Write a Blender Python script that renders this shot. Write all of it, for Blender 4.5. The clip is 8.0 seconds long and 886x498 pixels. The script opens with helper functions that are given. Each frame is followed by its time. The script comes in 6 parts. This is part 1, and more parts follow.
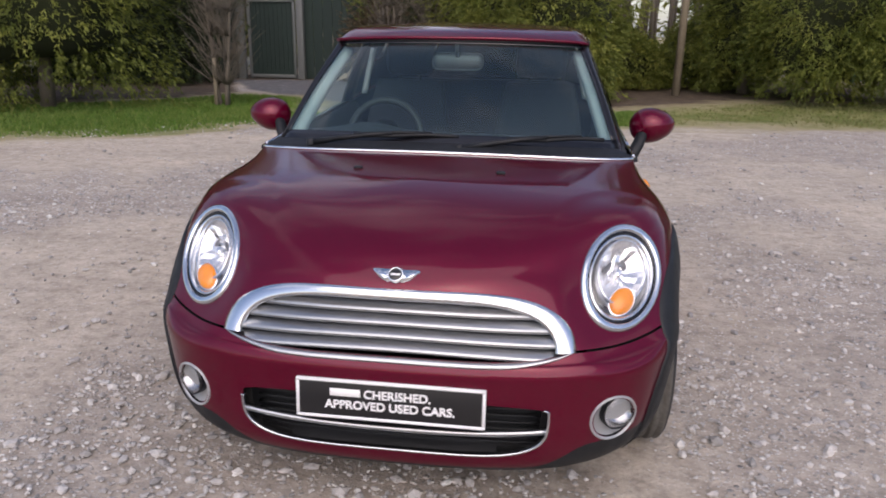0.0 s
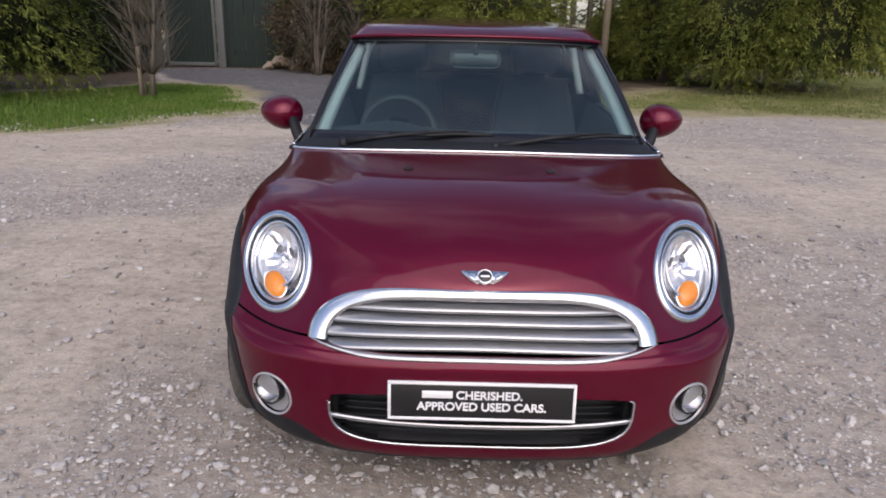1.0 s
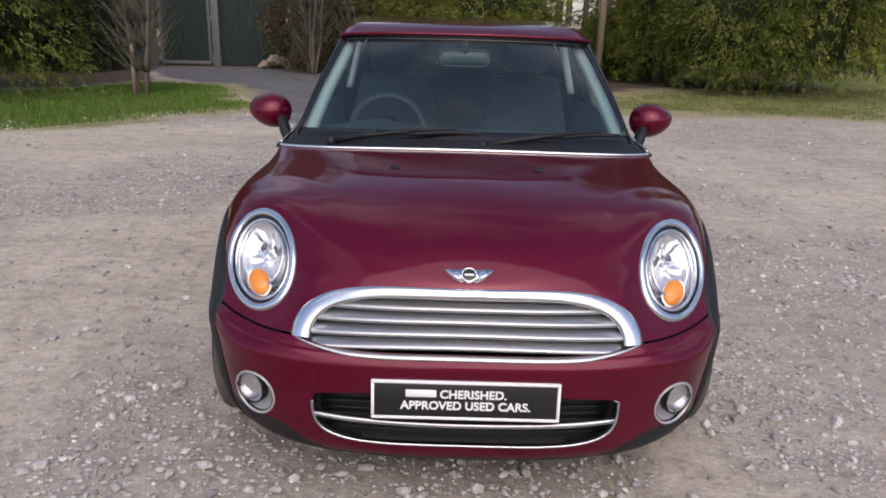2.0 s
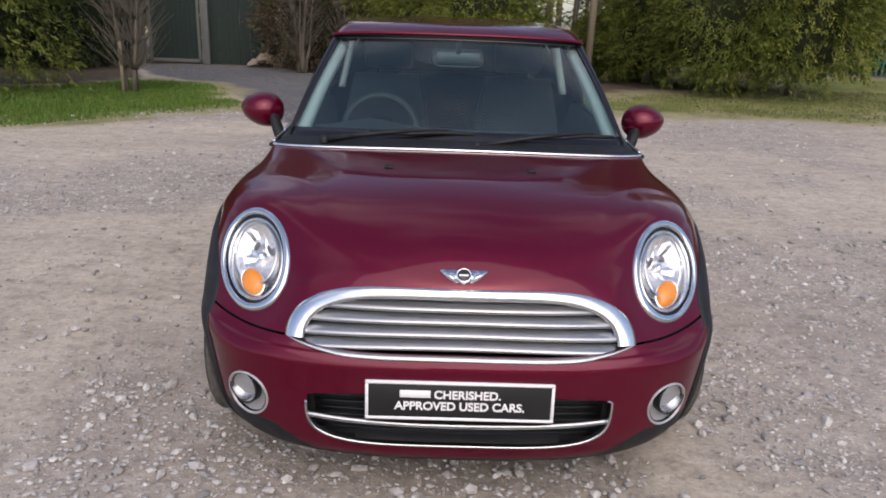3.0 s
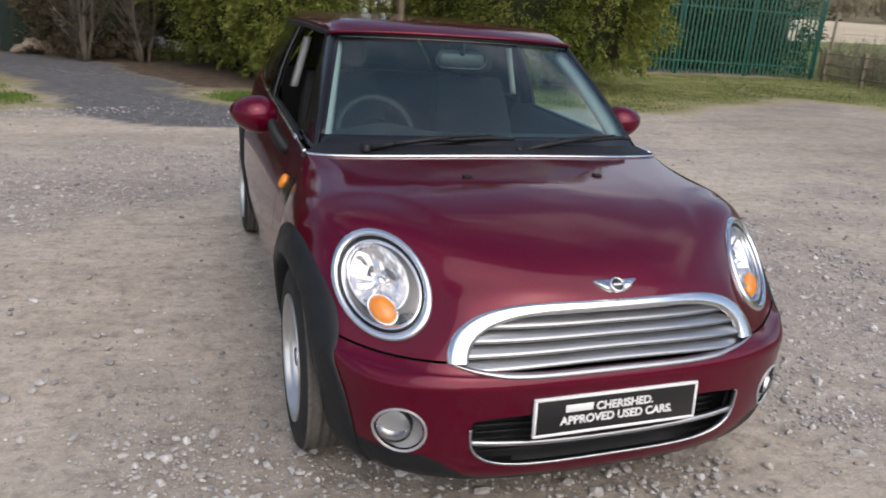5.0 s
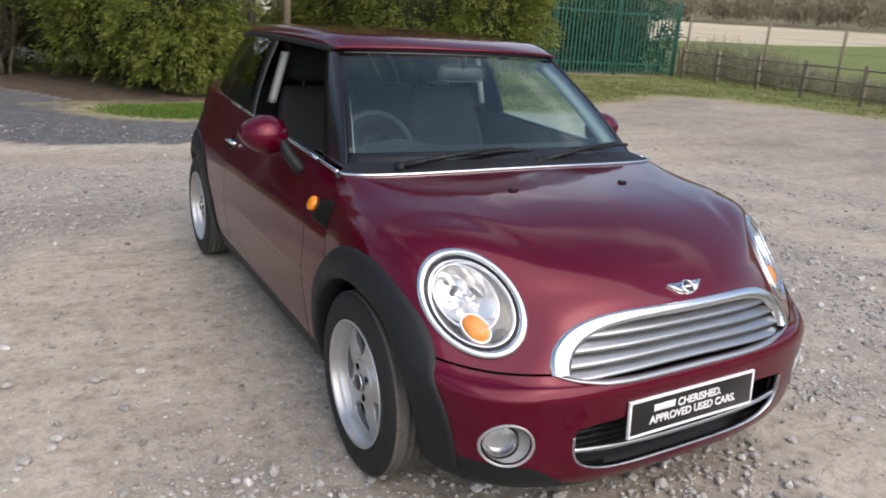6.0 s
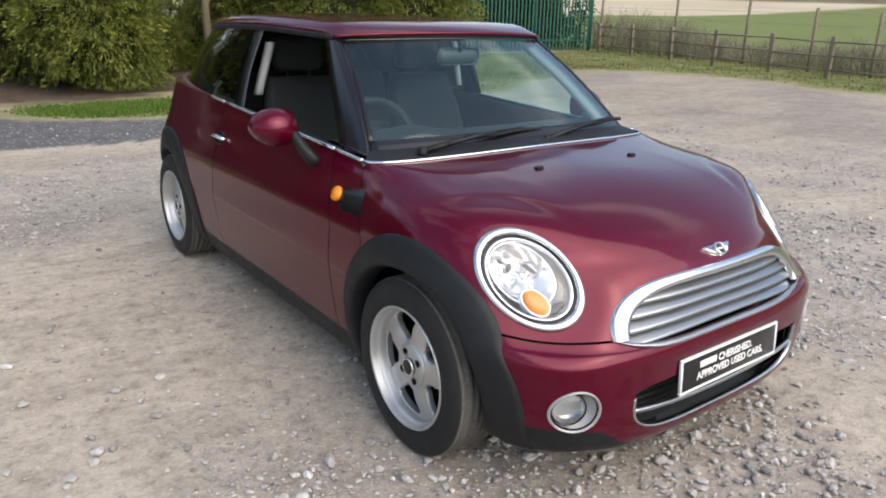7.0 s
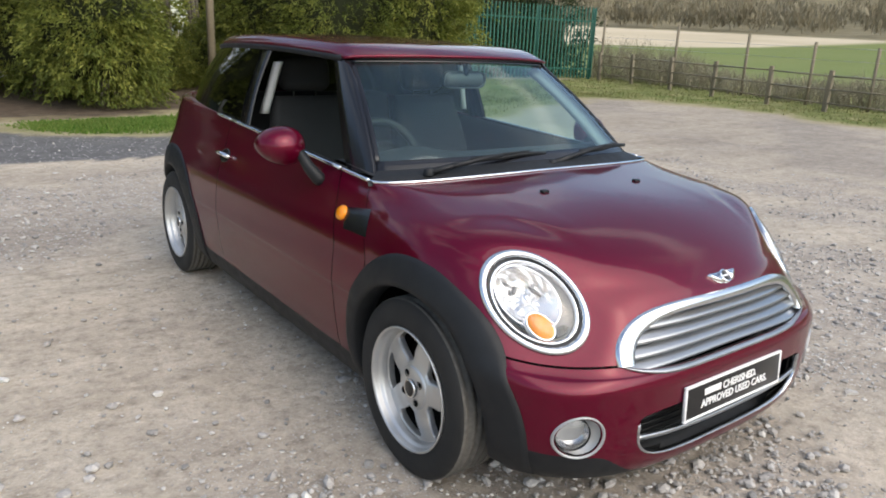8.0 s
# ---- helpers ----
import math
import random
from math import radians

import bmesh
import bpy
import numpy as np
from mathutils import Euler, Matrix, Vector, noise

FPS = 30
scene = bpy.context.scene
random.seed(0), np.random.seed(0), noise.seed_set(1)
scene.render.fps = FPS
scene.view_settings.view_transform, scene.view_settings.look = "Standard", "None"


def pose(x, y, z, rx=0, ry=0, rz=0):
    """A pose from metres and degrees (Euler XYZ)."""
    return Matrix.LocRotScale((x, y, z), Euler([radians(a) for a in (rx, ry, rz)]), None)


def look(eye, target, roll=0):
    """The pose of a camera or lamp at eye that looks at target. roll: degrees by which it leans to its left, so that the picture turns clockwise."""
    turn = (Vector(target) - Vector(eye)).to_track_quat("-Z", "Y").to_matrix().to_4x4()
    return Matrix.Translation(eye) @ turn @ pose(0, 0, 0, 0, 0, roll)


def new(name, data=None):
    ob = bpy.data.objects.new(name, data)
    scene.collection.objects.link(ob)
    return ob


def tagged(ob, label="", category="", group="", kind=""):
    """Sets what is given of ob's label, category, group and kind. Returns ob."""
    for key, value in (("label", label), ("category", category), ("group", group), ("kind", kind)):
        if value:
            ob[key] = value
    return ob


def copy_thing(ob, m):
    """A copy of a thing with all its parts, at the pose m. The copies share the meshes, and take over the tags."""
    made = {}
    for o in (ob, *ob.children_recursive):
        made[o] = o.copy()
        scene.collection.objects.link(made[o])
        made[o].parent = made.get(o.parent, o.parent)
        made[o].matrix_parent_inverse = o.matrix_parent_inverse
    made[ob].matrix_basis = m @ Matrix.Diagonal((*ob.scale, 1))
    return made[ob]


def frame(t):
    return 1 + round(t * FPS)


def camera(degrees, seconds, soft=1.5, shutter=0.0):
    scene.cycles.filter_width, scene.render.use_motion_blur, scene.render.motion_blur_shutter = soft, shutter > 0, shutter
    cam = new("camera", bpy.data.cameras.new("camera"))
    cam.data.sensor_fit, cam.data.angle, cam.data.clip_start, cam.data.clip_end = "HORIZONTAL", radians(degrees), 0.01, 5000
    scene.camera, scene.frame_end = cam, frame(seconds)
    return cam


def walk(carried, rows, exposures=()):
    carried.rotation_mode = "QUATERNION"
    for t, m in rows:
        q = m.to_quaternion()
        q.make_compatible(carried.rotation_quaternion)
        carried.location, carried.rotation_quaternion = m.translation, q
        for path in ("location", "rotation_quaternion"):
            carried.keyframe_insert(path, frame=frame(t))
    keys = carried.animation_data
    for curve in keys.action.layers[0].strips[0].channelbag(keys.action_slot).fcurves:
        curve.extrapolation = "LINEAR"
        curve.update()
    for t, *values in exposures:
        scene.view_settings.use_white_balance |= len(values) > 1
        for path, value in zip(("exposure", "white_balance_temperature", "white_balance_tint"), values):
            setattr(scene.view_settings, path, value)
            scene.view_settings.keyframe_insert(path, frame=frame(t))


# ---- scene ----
cam = camera(64.0, 8.0, soft=1.8, shutter=0.4)
PATH = [
    (0, (0.361, -1.656, 1.332), (0.113, 0.241, 0.749), 0.9),
    (0.5, (0.086, -1.677, 1.351), (-0.034, 0.225, 0.744), 1.0),
    (1, (-0.111, -1.713, 1.375), (-0.118, 0.19, 0.761), 1.3),
    (1.5, (-0.073, -1.707, 1.368), (-0.073, 0.197, 0.754), 1.6),
    (3, (-0.094, -1.704, 1.369), (-0.059, 0.199, 0.756), 2.1),
    (3.5, (-0.127, -1.699, 1.362), (-0.032, 0.201, 0.746), 3.3),
    (4, (-0.434, -1.691, 1.325), (-0.126, 0.211, 0.788), 4.2),
    (4.5, (-0.773, -1.626, 1.355), (-0.302, 0.229, 0.774), 4.3),
    (5, (-1.087, -1.452, 1.368), (-0.442, 0.34, 0.757), 3.9),
    (5.2, (-1.207, -1.399, 1.349), (-0.491, 0.365, 0.734), 5.0),
    (6.3, (-1.744, -1.154, 1.388), (-0.688, 0.442, 0.807), 2.8),
    (6.5, (-1.817, -1.112, 1.386), (-0.707, 0.441, 0.789), 3.0),
    (7, (-1.958, -1.056, 1.376), (-0.824, 0.47, 0.755), 1.1),
    (7.5, (-1.974, -1.045, 1.367), (-0.847, 0.499, 0.778), 1.6),
    (8, (-1.977, -1.039, 1.366), (-0.826, 0.499, 0.809), 2.4),
]
walk(cam, [(t, look(eye, target, roll)) for t, eye, target, roll in PATH],
     [(0, 0.45, 6620, 20), (1.5, 0.40, 6630, 19), (3.5, 0.43, 6680, 16), (5, 0.43, 6720, 13), (6.5, 0.76, 6740, 11), (8, 0.82, 6760, 8)])

# ---------------------------------------------------------------- light
world = bpy.data.worlds.new("world")
scene.world = world
world.use_nodes = True
wn, wl = world.node_tree.nodes, world.node_tree.links
wn.clear()
SUN_AZ, SUN_EL = 172.0, 42.0          # degrees: compass turn from +y towards +x, and height
sky = wn.new("ShaderNodeTexSky")
sky.sky_type, sky.sun_disc = "NISHITA", False
sky.sun_elevation, sky.sun_rotation = radians(SUN_EL), radians(SUN_AZ)
sky.air_density, sky.dust_density, sky.ozone_density = 1.0, 2.0, 1.0
wgeo = wn.new("ShaderNodeTexCoord")
wmap = wn.new("ShaderNodeMapping")
wmap.inputs["Scale"].default_value = (1.0, 1.0, 2.6)
cloud = wn.new("ShaderNodeTexNoise")
cloud.inputs["Scale"].default_value, cloud.inputs["Detail"].default_value, cloud.inputs["Roughness"].default_value = 1.6, 7, 0.6
cramp = wn.new("ShaderNodeValToRGB")
cramp.color_ramp.elements[0].position, cramp.color_ramp.elements[1].position = 0.50, 0.78
cmix = wn.new("ShaderNodeMix")
cmix.data_type = "RGBA"
wbg = wn.new("ShaderNodeBackground")
wout = wn.new("ShaderNodeOutputWorld")
wl.new(wgeo.outputs["Generated"], wmap.inputs["Vector"])
wl.new(wmap.outputs["Vector"], cloud.inputs["Vector"])
wl.new(cloud.outputs["Fac"], cramp.inputs["Fac"])
wl.new(cramp.outputs["Color"], cmix.inputs["Factor"])
wl.new(sky.outputs["Color"], cmix.inputs["A"])
cmix.inputs["B"].default_value = (7.0, 7.2, 7.6, 1)
wl.new(cmix.outputs["Result"], wbg.inputs["Color"])
wbg.inputs["Strength"].default_value = 0.15
wl.new(wbg.outputs["Background"], wout.inputs["Surface"])
sun = new("sun", bpy.data.lights.new("sun", "SUN"))
sun.data.energy, sun.data.angle, sun.data.color = 1.20, radians(74), (1.0, 0.95, 0.87)
_d = Vector((math.sin(radians(SUN_AZ)) * math.cos(radians(SUN_EL)), math.cos(radians(SUN_AZ)) * math.cos(radians(SUN_EL)), math.sin(radians(SUN_EL))))
sun.matrix_world = look(_d * 60, (0, 0, 0))

# ---------------------------------------------------------------- materials
def nodes_of(name):
    m = bpy.data.materials.new(name)
    m.use_nodes = True
    t = m.node_tree
    return m, t.nodes, t.links, t.nodes["Principled BSDF"]


def coords(n, l, scale=(1, 1, 1), kind="Object"):
    tc, mp = n.new("ShaderNodeTexCoord"), n.new("ShaderNodeMapping")
    mp.inputs["Scale"].default_value = scale
    l.new(tc.outputs[kind], mp.inputs["Vector"])
    return mp.outputs["Vector"]


def noise_tex(n, l, vec, scale, detail=4, rough=0.55):
    t = n.new("ShaderNodeTexNoise")
    t.inputs["Scale"].default_value, t.inputs["Detail"].default_value, t.inputs["Roughness"].default_value = scale, detail, rough
    l.new(vec, t.inputs["Vector"])
    return t.outputs["Fac"]


def ramp(n, l, fac, stops):
    r = n.new("ShaderNodeValToRGB")
    e = r.color_ramp.elements
    while len(e) < len(stops):
        e.new(0.5)
    for k, (p, c) in zip(e, stops):
        k.position, k.color = p, (*c, 1) if len(c) == 3 else c
    l.new(fac, r.inputs["Fac"])
    return r.outputs["Color"]


def mixc(n, l, fac, a, b, mode="MIX"):
    m = n.new("ShaderNodeMix")
    m.data_type, m.blend_type = "RGBA", mode
    for sock, v in (("Factor", fac), ("A", a), ("B", b)):
        if isinstance(v, (int, float)):
            m.inputs[sock].default_value = v
        elif isinstance(v, tuple):
            m.inputs[sock].default_value = (*v, 1)
        else:
            l.new(v, m.inputs[sock])
    return m.outputs["Result"]


def bump(n, l, p, height, strength, dist=0.01):
    b = n.new("ShaderNodeBump")
    b.inputs["Strength"].default_value, b.inputs["Distance"].default_value = strength, dist
    l.new(height, b.inputs["Height"])
    l.new(b.outputs["Normal"], p.inputs["Normal"])


def plain(name, c1, c2, rough, metal=0.0, scale=30, bumps=0.0, spec=0.5, coat=0.0, rough2=None):
    """A surface of two close tones, mixed at two scales, with a little relief."""
    m, n, l, p = nodes_of(name)
    v = coords(n, l)
    f1 = noise_tex(n, l, v, scale, 5)
    f2 = noise_tex(n, l, v, scale * 0.13, 3)
    a = mixc(n, l, f1, c1, c2)
    l.new(mixc(n, l, f2, a, c1), p.inputs["Base Color"])
    r = ramp(n, l, f2, [(0.3, (rough,) * 3), (0.7, (rough if rough2 is None else rough2,) * 3)])
    l.new(r, p.inputs["Roughness"])
    p.inputs["Metallic"].default_value = metal
    p.inputs["Specular IOR Level"].default_value = spec
    p.inputs["Coat Weight"].default_value = coat
    p.inputs["Coat Roughness"].default_value = 0.04
    if bumps:
        bump(n, l, p, f1, bumps, 0.004)
    return m


def paint_material():
    m, n, l, p = nodes_of("crimson_paint")
    v = coords(n, l)
    flake = noise_tex(n, l, v, 900, 2, 0.7)
    dirt = noise_tex(n, l, v, 5, 6, 0.65)
    col = ramp(n, l, flake, [(0.35, (0.076, 0.0010, 0.0125)), (0.65, (0.134, 0.0022, 0.0215))])
    l.new(mixc(n, l, ramp(n, l, dirt, [(0.5, (0, 0, 0)), (0.9, (0.03, 0.03, 0.03))]), col, (0.14, 0.07, 0.07)), p.inputs["Base Color"])
    p.inputs["Metallic"].default_value = 0.45
    p.inputs["Specular IOR Level"].default_value = 0.08
    p.inputs["Roughness"].default_value = 0.33
    p.inputs["Coat Weight"].default_value = 1.0
    p.inputs["Coat IOR"].default_value = 1.37
    p.inputs["Specular Tint"].default_value = (0.25, 0.012, 0.04, 1)
    l.new(ramp(n, l, dirt, [(0.35, (0.05,) * 3), (0.8, (0.09,) * 3)]), p.inputs["Coat Roughness"])
    orange = noise_tex(n, l, v, 140, 1)
    bump(n, l, p, orange, 0.006, 0.002)
    return m


def glass_material(name, tint, gloss=1.0, film=0.0):
    """Thin pane: tinted see-through plus a mirror share that grows at glancing angles."""
    m = bpy.data.materials.new(name)
    m.use_nodes = True
    n, l = m.node_tree.nodes, m.node_tree.links
    n.clear()
    out, mix = n.new("ShaderNodeOutputMaterial"), n.new("ShaderNodeMixShader")
    tr, gl, lw = n.new("ShaderNodeBsdfTransparent"), n.new("ShaderNodeBsdfGlossy"), n.new("ShaderNodeLayerWeight")
    tr.inputs["Color"].default_value = (*tint, 1)
    gl.inputs["Roughness"].default_value = 0.02
    lw.inputs["Blend"].default_value = 0.5
    power, share, mul = n.new("ShaderNodeMath"), n.new("ShaderNodeMath"), n.new("ShaderNodeMath")
    power.operation, share.operation, mul.operation, mul.use_clamp = "POWER", "MULTIPLY_ADD", "MULTIPLY", True
    power.inputs[1].default_value = 5.0
    share.inputs[1].default_value, share.inputs[2].default_value = 0.93, 0.07
    mul.inputs[1].default_value = gloss
    l.new(lw.outputs["Facing"], power.inputs[0])
    l.new(power.outputs[0], share.inputs[0])
    l.new(share.outputs[0], mul.inputs[0])
    l.new(mul.outputs[0], mix.inputs["Fac"])
    l.new(tr.outputs["BSDF"], mix.inputs[1])
    l.new(gl.outputs["BSDF"], mix.inputs[2])
    last = mix
    if film:                                # teal diffuse veil added to lighten the pane, as haze and sky glare would
        veil, both, spots = n.new("ShaderNodeBsdfDiffuse"), n.new("ShaderNodeMixShader"), n.new("ShaderNodeTexNoise")
        veil.inputs["Color"].default_value = (0.20, 0.45, 0.50, 1)
        spots.inputs["Scale"].default_value, spots.inputs["Detail"].default_value = 3.0, 6
        amount = n.new("ShaderNodeMath")
        amount.operation = "MULTIPLY"
        amount.inputs[1].default_value = film * 2
        l.new(spots.outputs["Fac"], amount.inputs[0])
        l.new(amount.outputs[0], both.inputs["Fac"])
        l.new(mix.outputs["Shader"], both.inputs[1])
        l.new(veil.outputs["BSDF"], both.inputs[2])
        last = both
    l.new(last.outputs["Shader"], out.inputs["Surface"])
    return m


def leaf_material(name, dark, mid, light, size=0.9, tone=False):
    m, n, l, p = nodes_of(name)
    g = n.new("ShaderNodeNewGeometry")
    v = coords(n, l)
    patch = noise_tex(n, l, v, size, 4, 0.6)
    pick = g.outputs["Random Per Island"]
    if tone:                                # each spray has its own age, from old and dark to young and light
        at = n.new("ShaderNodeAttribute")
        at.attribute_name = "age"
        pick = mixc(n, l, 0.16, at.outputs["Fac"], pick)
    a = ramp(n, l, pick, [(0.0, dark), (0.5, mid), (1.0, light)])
    b = mixc(n, l, ramp(n, l, patch, [(0.45, (0, 0, 0)), (0.72, (0.40, 0.40, 0.40))]), a, light)
    l.new(b, p.inputs["Base Color"])
    p.inputs["Roughness"].default_value = 0.55
    p.inputs["Specular IOR Level"].default_value = 0.25
    tl, add = n.new("ShaderNodeBsdfTranslucent"), n.new("ShaderNodeMixShader")
    l.new(b, tl.inputs["Color"])
    add.inputs["Fac"].default_value = 0.25
    out = n["Material Output"] if "Material Output" in n else n.new("ShaderNodeOutputMaterial")
    l.new(p.outputs["BSDF"], add.inputs[1])
    l.new(tl.outputs["BSDF"], add.inputs[2])
    l.new(add.outputs["Shader"], out.inputs["Surface"])
    return m


PAINT = paint_material()
PLASTIC = plain("black_plastic", (0.007, 0.008, 0.010), (0.013, 0.015, 0.017), 0.50, scale=160, bumps=0.12, rough2=0.62, spec=0.35)
GLOSSBLACK = plain("gloss_black", (0.006, 0.006, 0.008), (0.010, 0.010, 0.012), 0.20, scale=20)
DARK = plain("shade_and_lining_black", (0.006, 0.006, 0.006), (0.012, 0.012, 0.012), 0.95, scale=20, spec=0.1)
CHROME = plain("chrome", (0.80, 0.81, 0.83), (0.74, 0.75, 0.77), 0.07, 1.0, scale=40, rough2=0.12)
RINGCHROME = plain("ring_chrome", (0.66, 0.68, 0.71), (0.58, 0.60, 0.63), 0.16, 1.0, scale=40, rough2=0.22)
SATIN = plain("satin_silver", (0.40, 0.41, 0.42), (0.35, 0.36, 0.37), 0.30, 1.0, scale=60, rough2=0.34)
ALLOY = plain("alloy_paint", (0.56, 0.56, 0.56), (0.47, 0.47, 0.46), 0.33, 0.75, scale=50, rough2=0.45)
CUP = plain("silver_plastic", (0.40, 0.41, 0.42), (0.33, 0.34, 0.35), 0.38, 0.35, scale=60)
BOWL = plain("lamp_bowl", (0.66, 0.66, 0.67), (0.56, 0.56, 0.57), 0.26, 0.6, scale=30)
RUBBER = plain("tyre_rubber", (0.010, 0.010, 0.010), (0.020, 0.019, 0.018), 0.70, scale=45, bumps=0.3, rough2=0.9)
DUSTY = plain("dusty_tread", (0.040, 0.038, 0.035), (0.23, 0.215, 0.19), 0.92, scale=60, bumps=0.4)
TRIMGREY = plain("grey_trim", (0.30, 0.31, 0.31), (0.36, 0.37, 0.37), 0.7, scale=60)
RVGREY = plain("mirror_back_grey", (0.05, 0.052, 0.055), (0.07, 0.072, 0.075), 0.5, scale=60)
TRIMPALE = plain("pale_trim", (0.40, 0.41, 0.41), (0.34, 0.35, 0.35), 0.7, scale=60)
FABRIC = plain("dark_fabric", (0.010, 0.011, 0.012), (0.018, 0.019, 0.021), 0.9, scale=220, bumps=0.3)
DASH = plain("dashboard_plastic", (0.014, 0.015, 0.016), (0.021, 0.022, 0.023), 0.65, scale=300, bumps=0.2)
AMBER = plain("amber_plastic", (0.95, 0.33, 0.005), (0.36, 0.030, 0.001), 0.12, scale=55, coat=0.3)
WHITE = plain("white_print", (0.78, 0.78, 0.78), (0.72, 0.72, 0.72), 0.5, scale=60)
LAMPGREY = plain("lamp_recess_grey", (0.10, 0.10, 0.105), (0.16, 0.16, 0.165), 0.3, 0.3, scale=40)
FOGREF = plain("fog_reflector", (0.50, 0.50, 0.51), (0.36, 0.36, 0.37), 0.16, 0.9, scale=60, rough2=0.3)
PLATEBLACK = plain("plate_black", (0.010, 0.010, 0.011), (0.016, 0.016, 0.017), 0.3, scale=60)
REFLECTOR = plain("lamp_reflector", (0.84, 0.84, 0.85), (0.74, 0.74, 0.75), 0.12, 0.8, scale=30, rough2=0.24)
SCREEN = glass_material("windscreen_glass", (0.76, 0.97, 0.94), 1.25, film=0.018)
TINTED = glass_material("privacy_glass", (0.05, 0.055, 0.055), 1.2)
SIDEGLASS = glass_material("side_glass", (0.84, 0.94, 0.92), 1.0)
CLEAR = glass_material("lamp_glass", (0.97, 0.97, 0.97), 0.9)
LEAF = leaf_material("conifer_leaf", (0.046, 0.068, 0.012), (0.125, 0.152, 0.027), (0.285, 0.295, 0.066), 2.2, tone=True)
TWIGLEAF = leaf_material("dry_leaf", (0.035, 0.026, 0.015), (0.075, 0.055, 0.032), (0.13, 0.10, 0.055), tone=True)
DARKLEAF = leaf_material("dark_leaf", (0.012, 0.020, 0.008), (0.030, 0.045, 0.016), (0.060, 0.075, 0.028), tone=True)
BARK = plain("bark", (0.10, 0.085, 0.065), (0.19, 0.165, 0.13), 0.9, scale=25, bumps=0.6)
CORE = plain("hedge_inner_shade", (0.014, 0.020, 0.006), (0.034, 0.038, 0.013), 1.0, scale=6)
GREENSTEEL = plain("green_steel", (0.010, 0.085, 0.060), (0.018, 0.12, 0.085), 0.45, scale=9, rough2=0.6)
GATEGREY = plain("gate_grey", (0.10, 0.11, 0.105), (0.15, 0.155, 0.15), 0.6, scale=30, bumps=0.2)
DARKGREEN = plain("dark_green_boards", (0.005, 0.016, 0.012), (0.009, 0.026, 0.020), 0.7, scale=14, bumps=0.2)
TIMBER = plain("weathered_timber", (0.15, 0.125, 0.085), (0.32, 0.275, 0.20), 0.85, scale=22, bumps=0.5)

# ---------------------------------------------------------------- mesh helpers
def part(name, bm, material, parent=None, label="", smooth=True):
    me = bpy.data.meshes.new(name)
    bm.to_mesh(me)
    bm.free()
    return mesh_part(name, me, material, parent, label, smooth)


def mesh_part(name, me, material, parent=None, label="", smooth=True):
    for mt in (material if isinstance(material, (list, tuple)) else [material]):
        me.materials.append(mt)
    if smooth:
        me.polygons.foreach_set("use_smooth", [True] * len(me.polygons))
    ob = new(name, me)
    if parent:
        ob.parent = parent
    if label:
        ob["label"] = label
    return ob


def grid_bm(P, closed_u=False, closed_v=False):
    """A bmesh from an array of points [i][j]."""
    P = np.asarray(P, float)
    a, b = P.shape[:2]
    bm = bmesh.new()
    vs = [[bm.verts.new(P[i, j]) for j in range(b)] for i in range(a)]
    for i in range(a if closed_u else a - 1):
        for j in range(b if closed_v else b - 1):
            q = [vs[i][j], vs[(i + 1) % a][j], vs[(i + 1) % a][(j + 1) % b], vs[i][(j + 1) % b]]
            if len(set(q)) == 4:
                bm.faces.new(q)
    return bm


def thicken(bm, t):
    """Gives a sheet thickness t, to the side of its back."""
    bm.normal_update()
    old = bm.verts[:]
    faces = bm.faces[:]
    rim = [e for e in bm.edges if e.is_boundary]
    back = {v: bm.verts.new(v.co - v.normal * t) for v in old}
    walls = []
    for e in rim:
        f = e.link_faces[0]
        a, b = e.verts
        loop = [l for l in f.loops if l.edge == e][0]
        a, b = loop.vert, loop.link_loop_next.vert
        walls.append((b, a, back[a], back[b]))
    for f in faces:
        bm.faces.new([back[v] for v in reversed(f.verts[:])])
    for w in walls:
        bm.faces.new(w)
    bm.normal_update()
    return bm


def sweep(points, radius, sides=8, flat=1.0, closed=False, caps=True):
    """A tube along points; radius may be a list; flat squashes it in its second direction."""
    pts = [Vector(p) for p in points]
    k = len(pts)
    rad = radius if isinstance(radius, (list, tuple)) else [radius] * k
    bm = bmesh.new()
    rings, up = [], None
    for i, p in enumerate(pts):
        d = (pts[(i + 1) % k] - pts[i - 1]) if closed else (pts[min(i + 1, k - 1)] - pts[max(i - 1, 0)])
        d.normalize()
        if up is None:
            up = Vector((0, 0, 1)) if abs(d.z) < 0.9 else Vector((0, 1, 0))
        s = d.cross(up).normalized()
        up = s.cross(d).normalized()
        rings.append([bm.verts.new(p + s * (rad[i] * math.cos(2 * math.pi * j / sides)) + up * (rad[i] * flat * math.sin(2 * math.pi * j / sides))) for j in range(sides)])
    for i in range(k if closed else k - 1):
        for j in range(sides):
            bm.faces.new((rings[i][j], rings[i][(j + 1) % sides], rings[(i + 1) % k][(j + 1) % sides], rings[(i + 1) % k][j]))
    if caps and not closed:
        bm.faces.new(rings[0][::-1])
        bm.faces.new(rings[-1])
    bmesh.ops.recalc_face_normals(bm, faces=bm.faces[:])
    return bm


def rounded_box(sx, sy, sz, bevel=0.01, m=None, segs=2):
    bm = bmesh.new()
    bmesh.ops.create_cube(bm, size=1.0)
    bmesh.ops.scale(bm, vec=(sx, sy, sz), verts=bm.verts[:])
    if bevel:
        bmesh.ops.bevel(bm, geom=bm.edges[:], offset=bevel, segments=segs, profile=0.5, affect="EDGES")
    if m is not None:
        bmesh.ops.transform(bm, matrix=m, verts=bm.verts[:])
    return bm


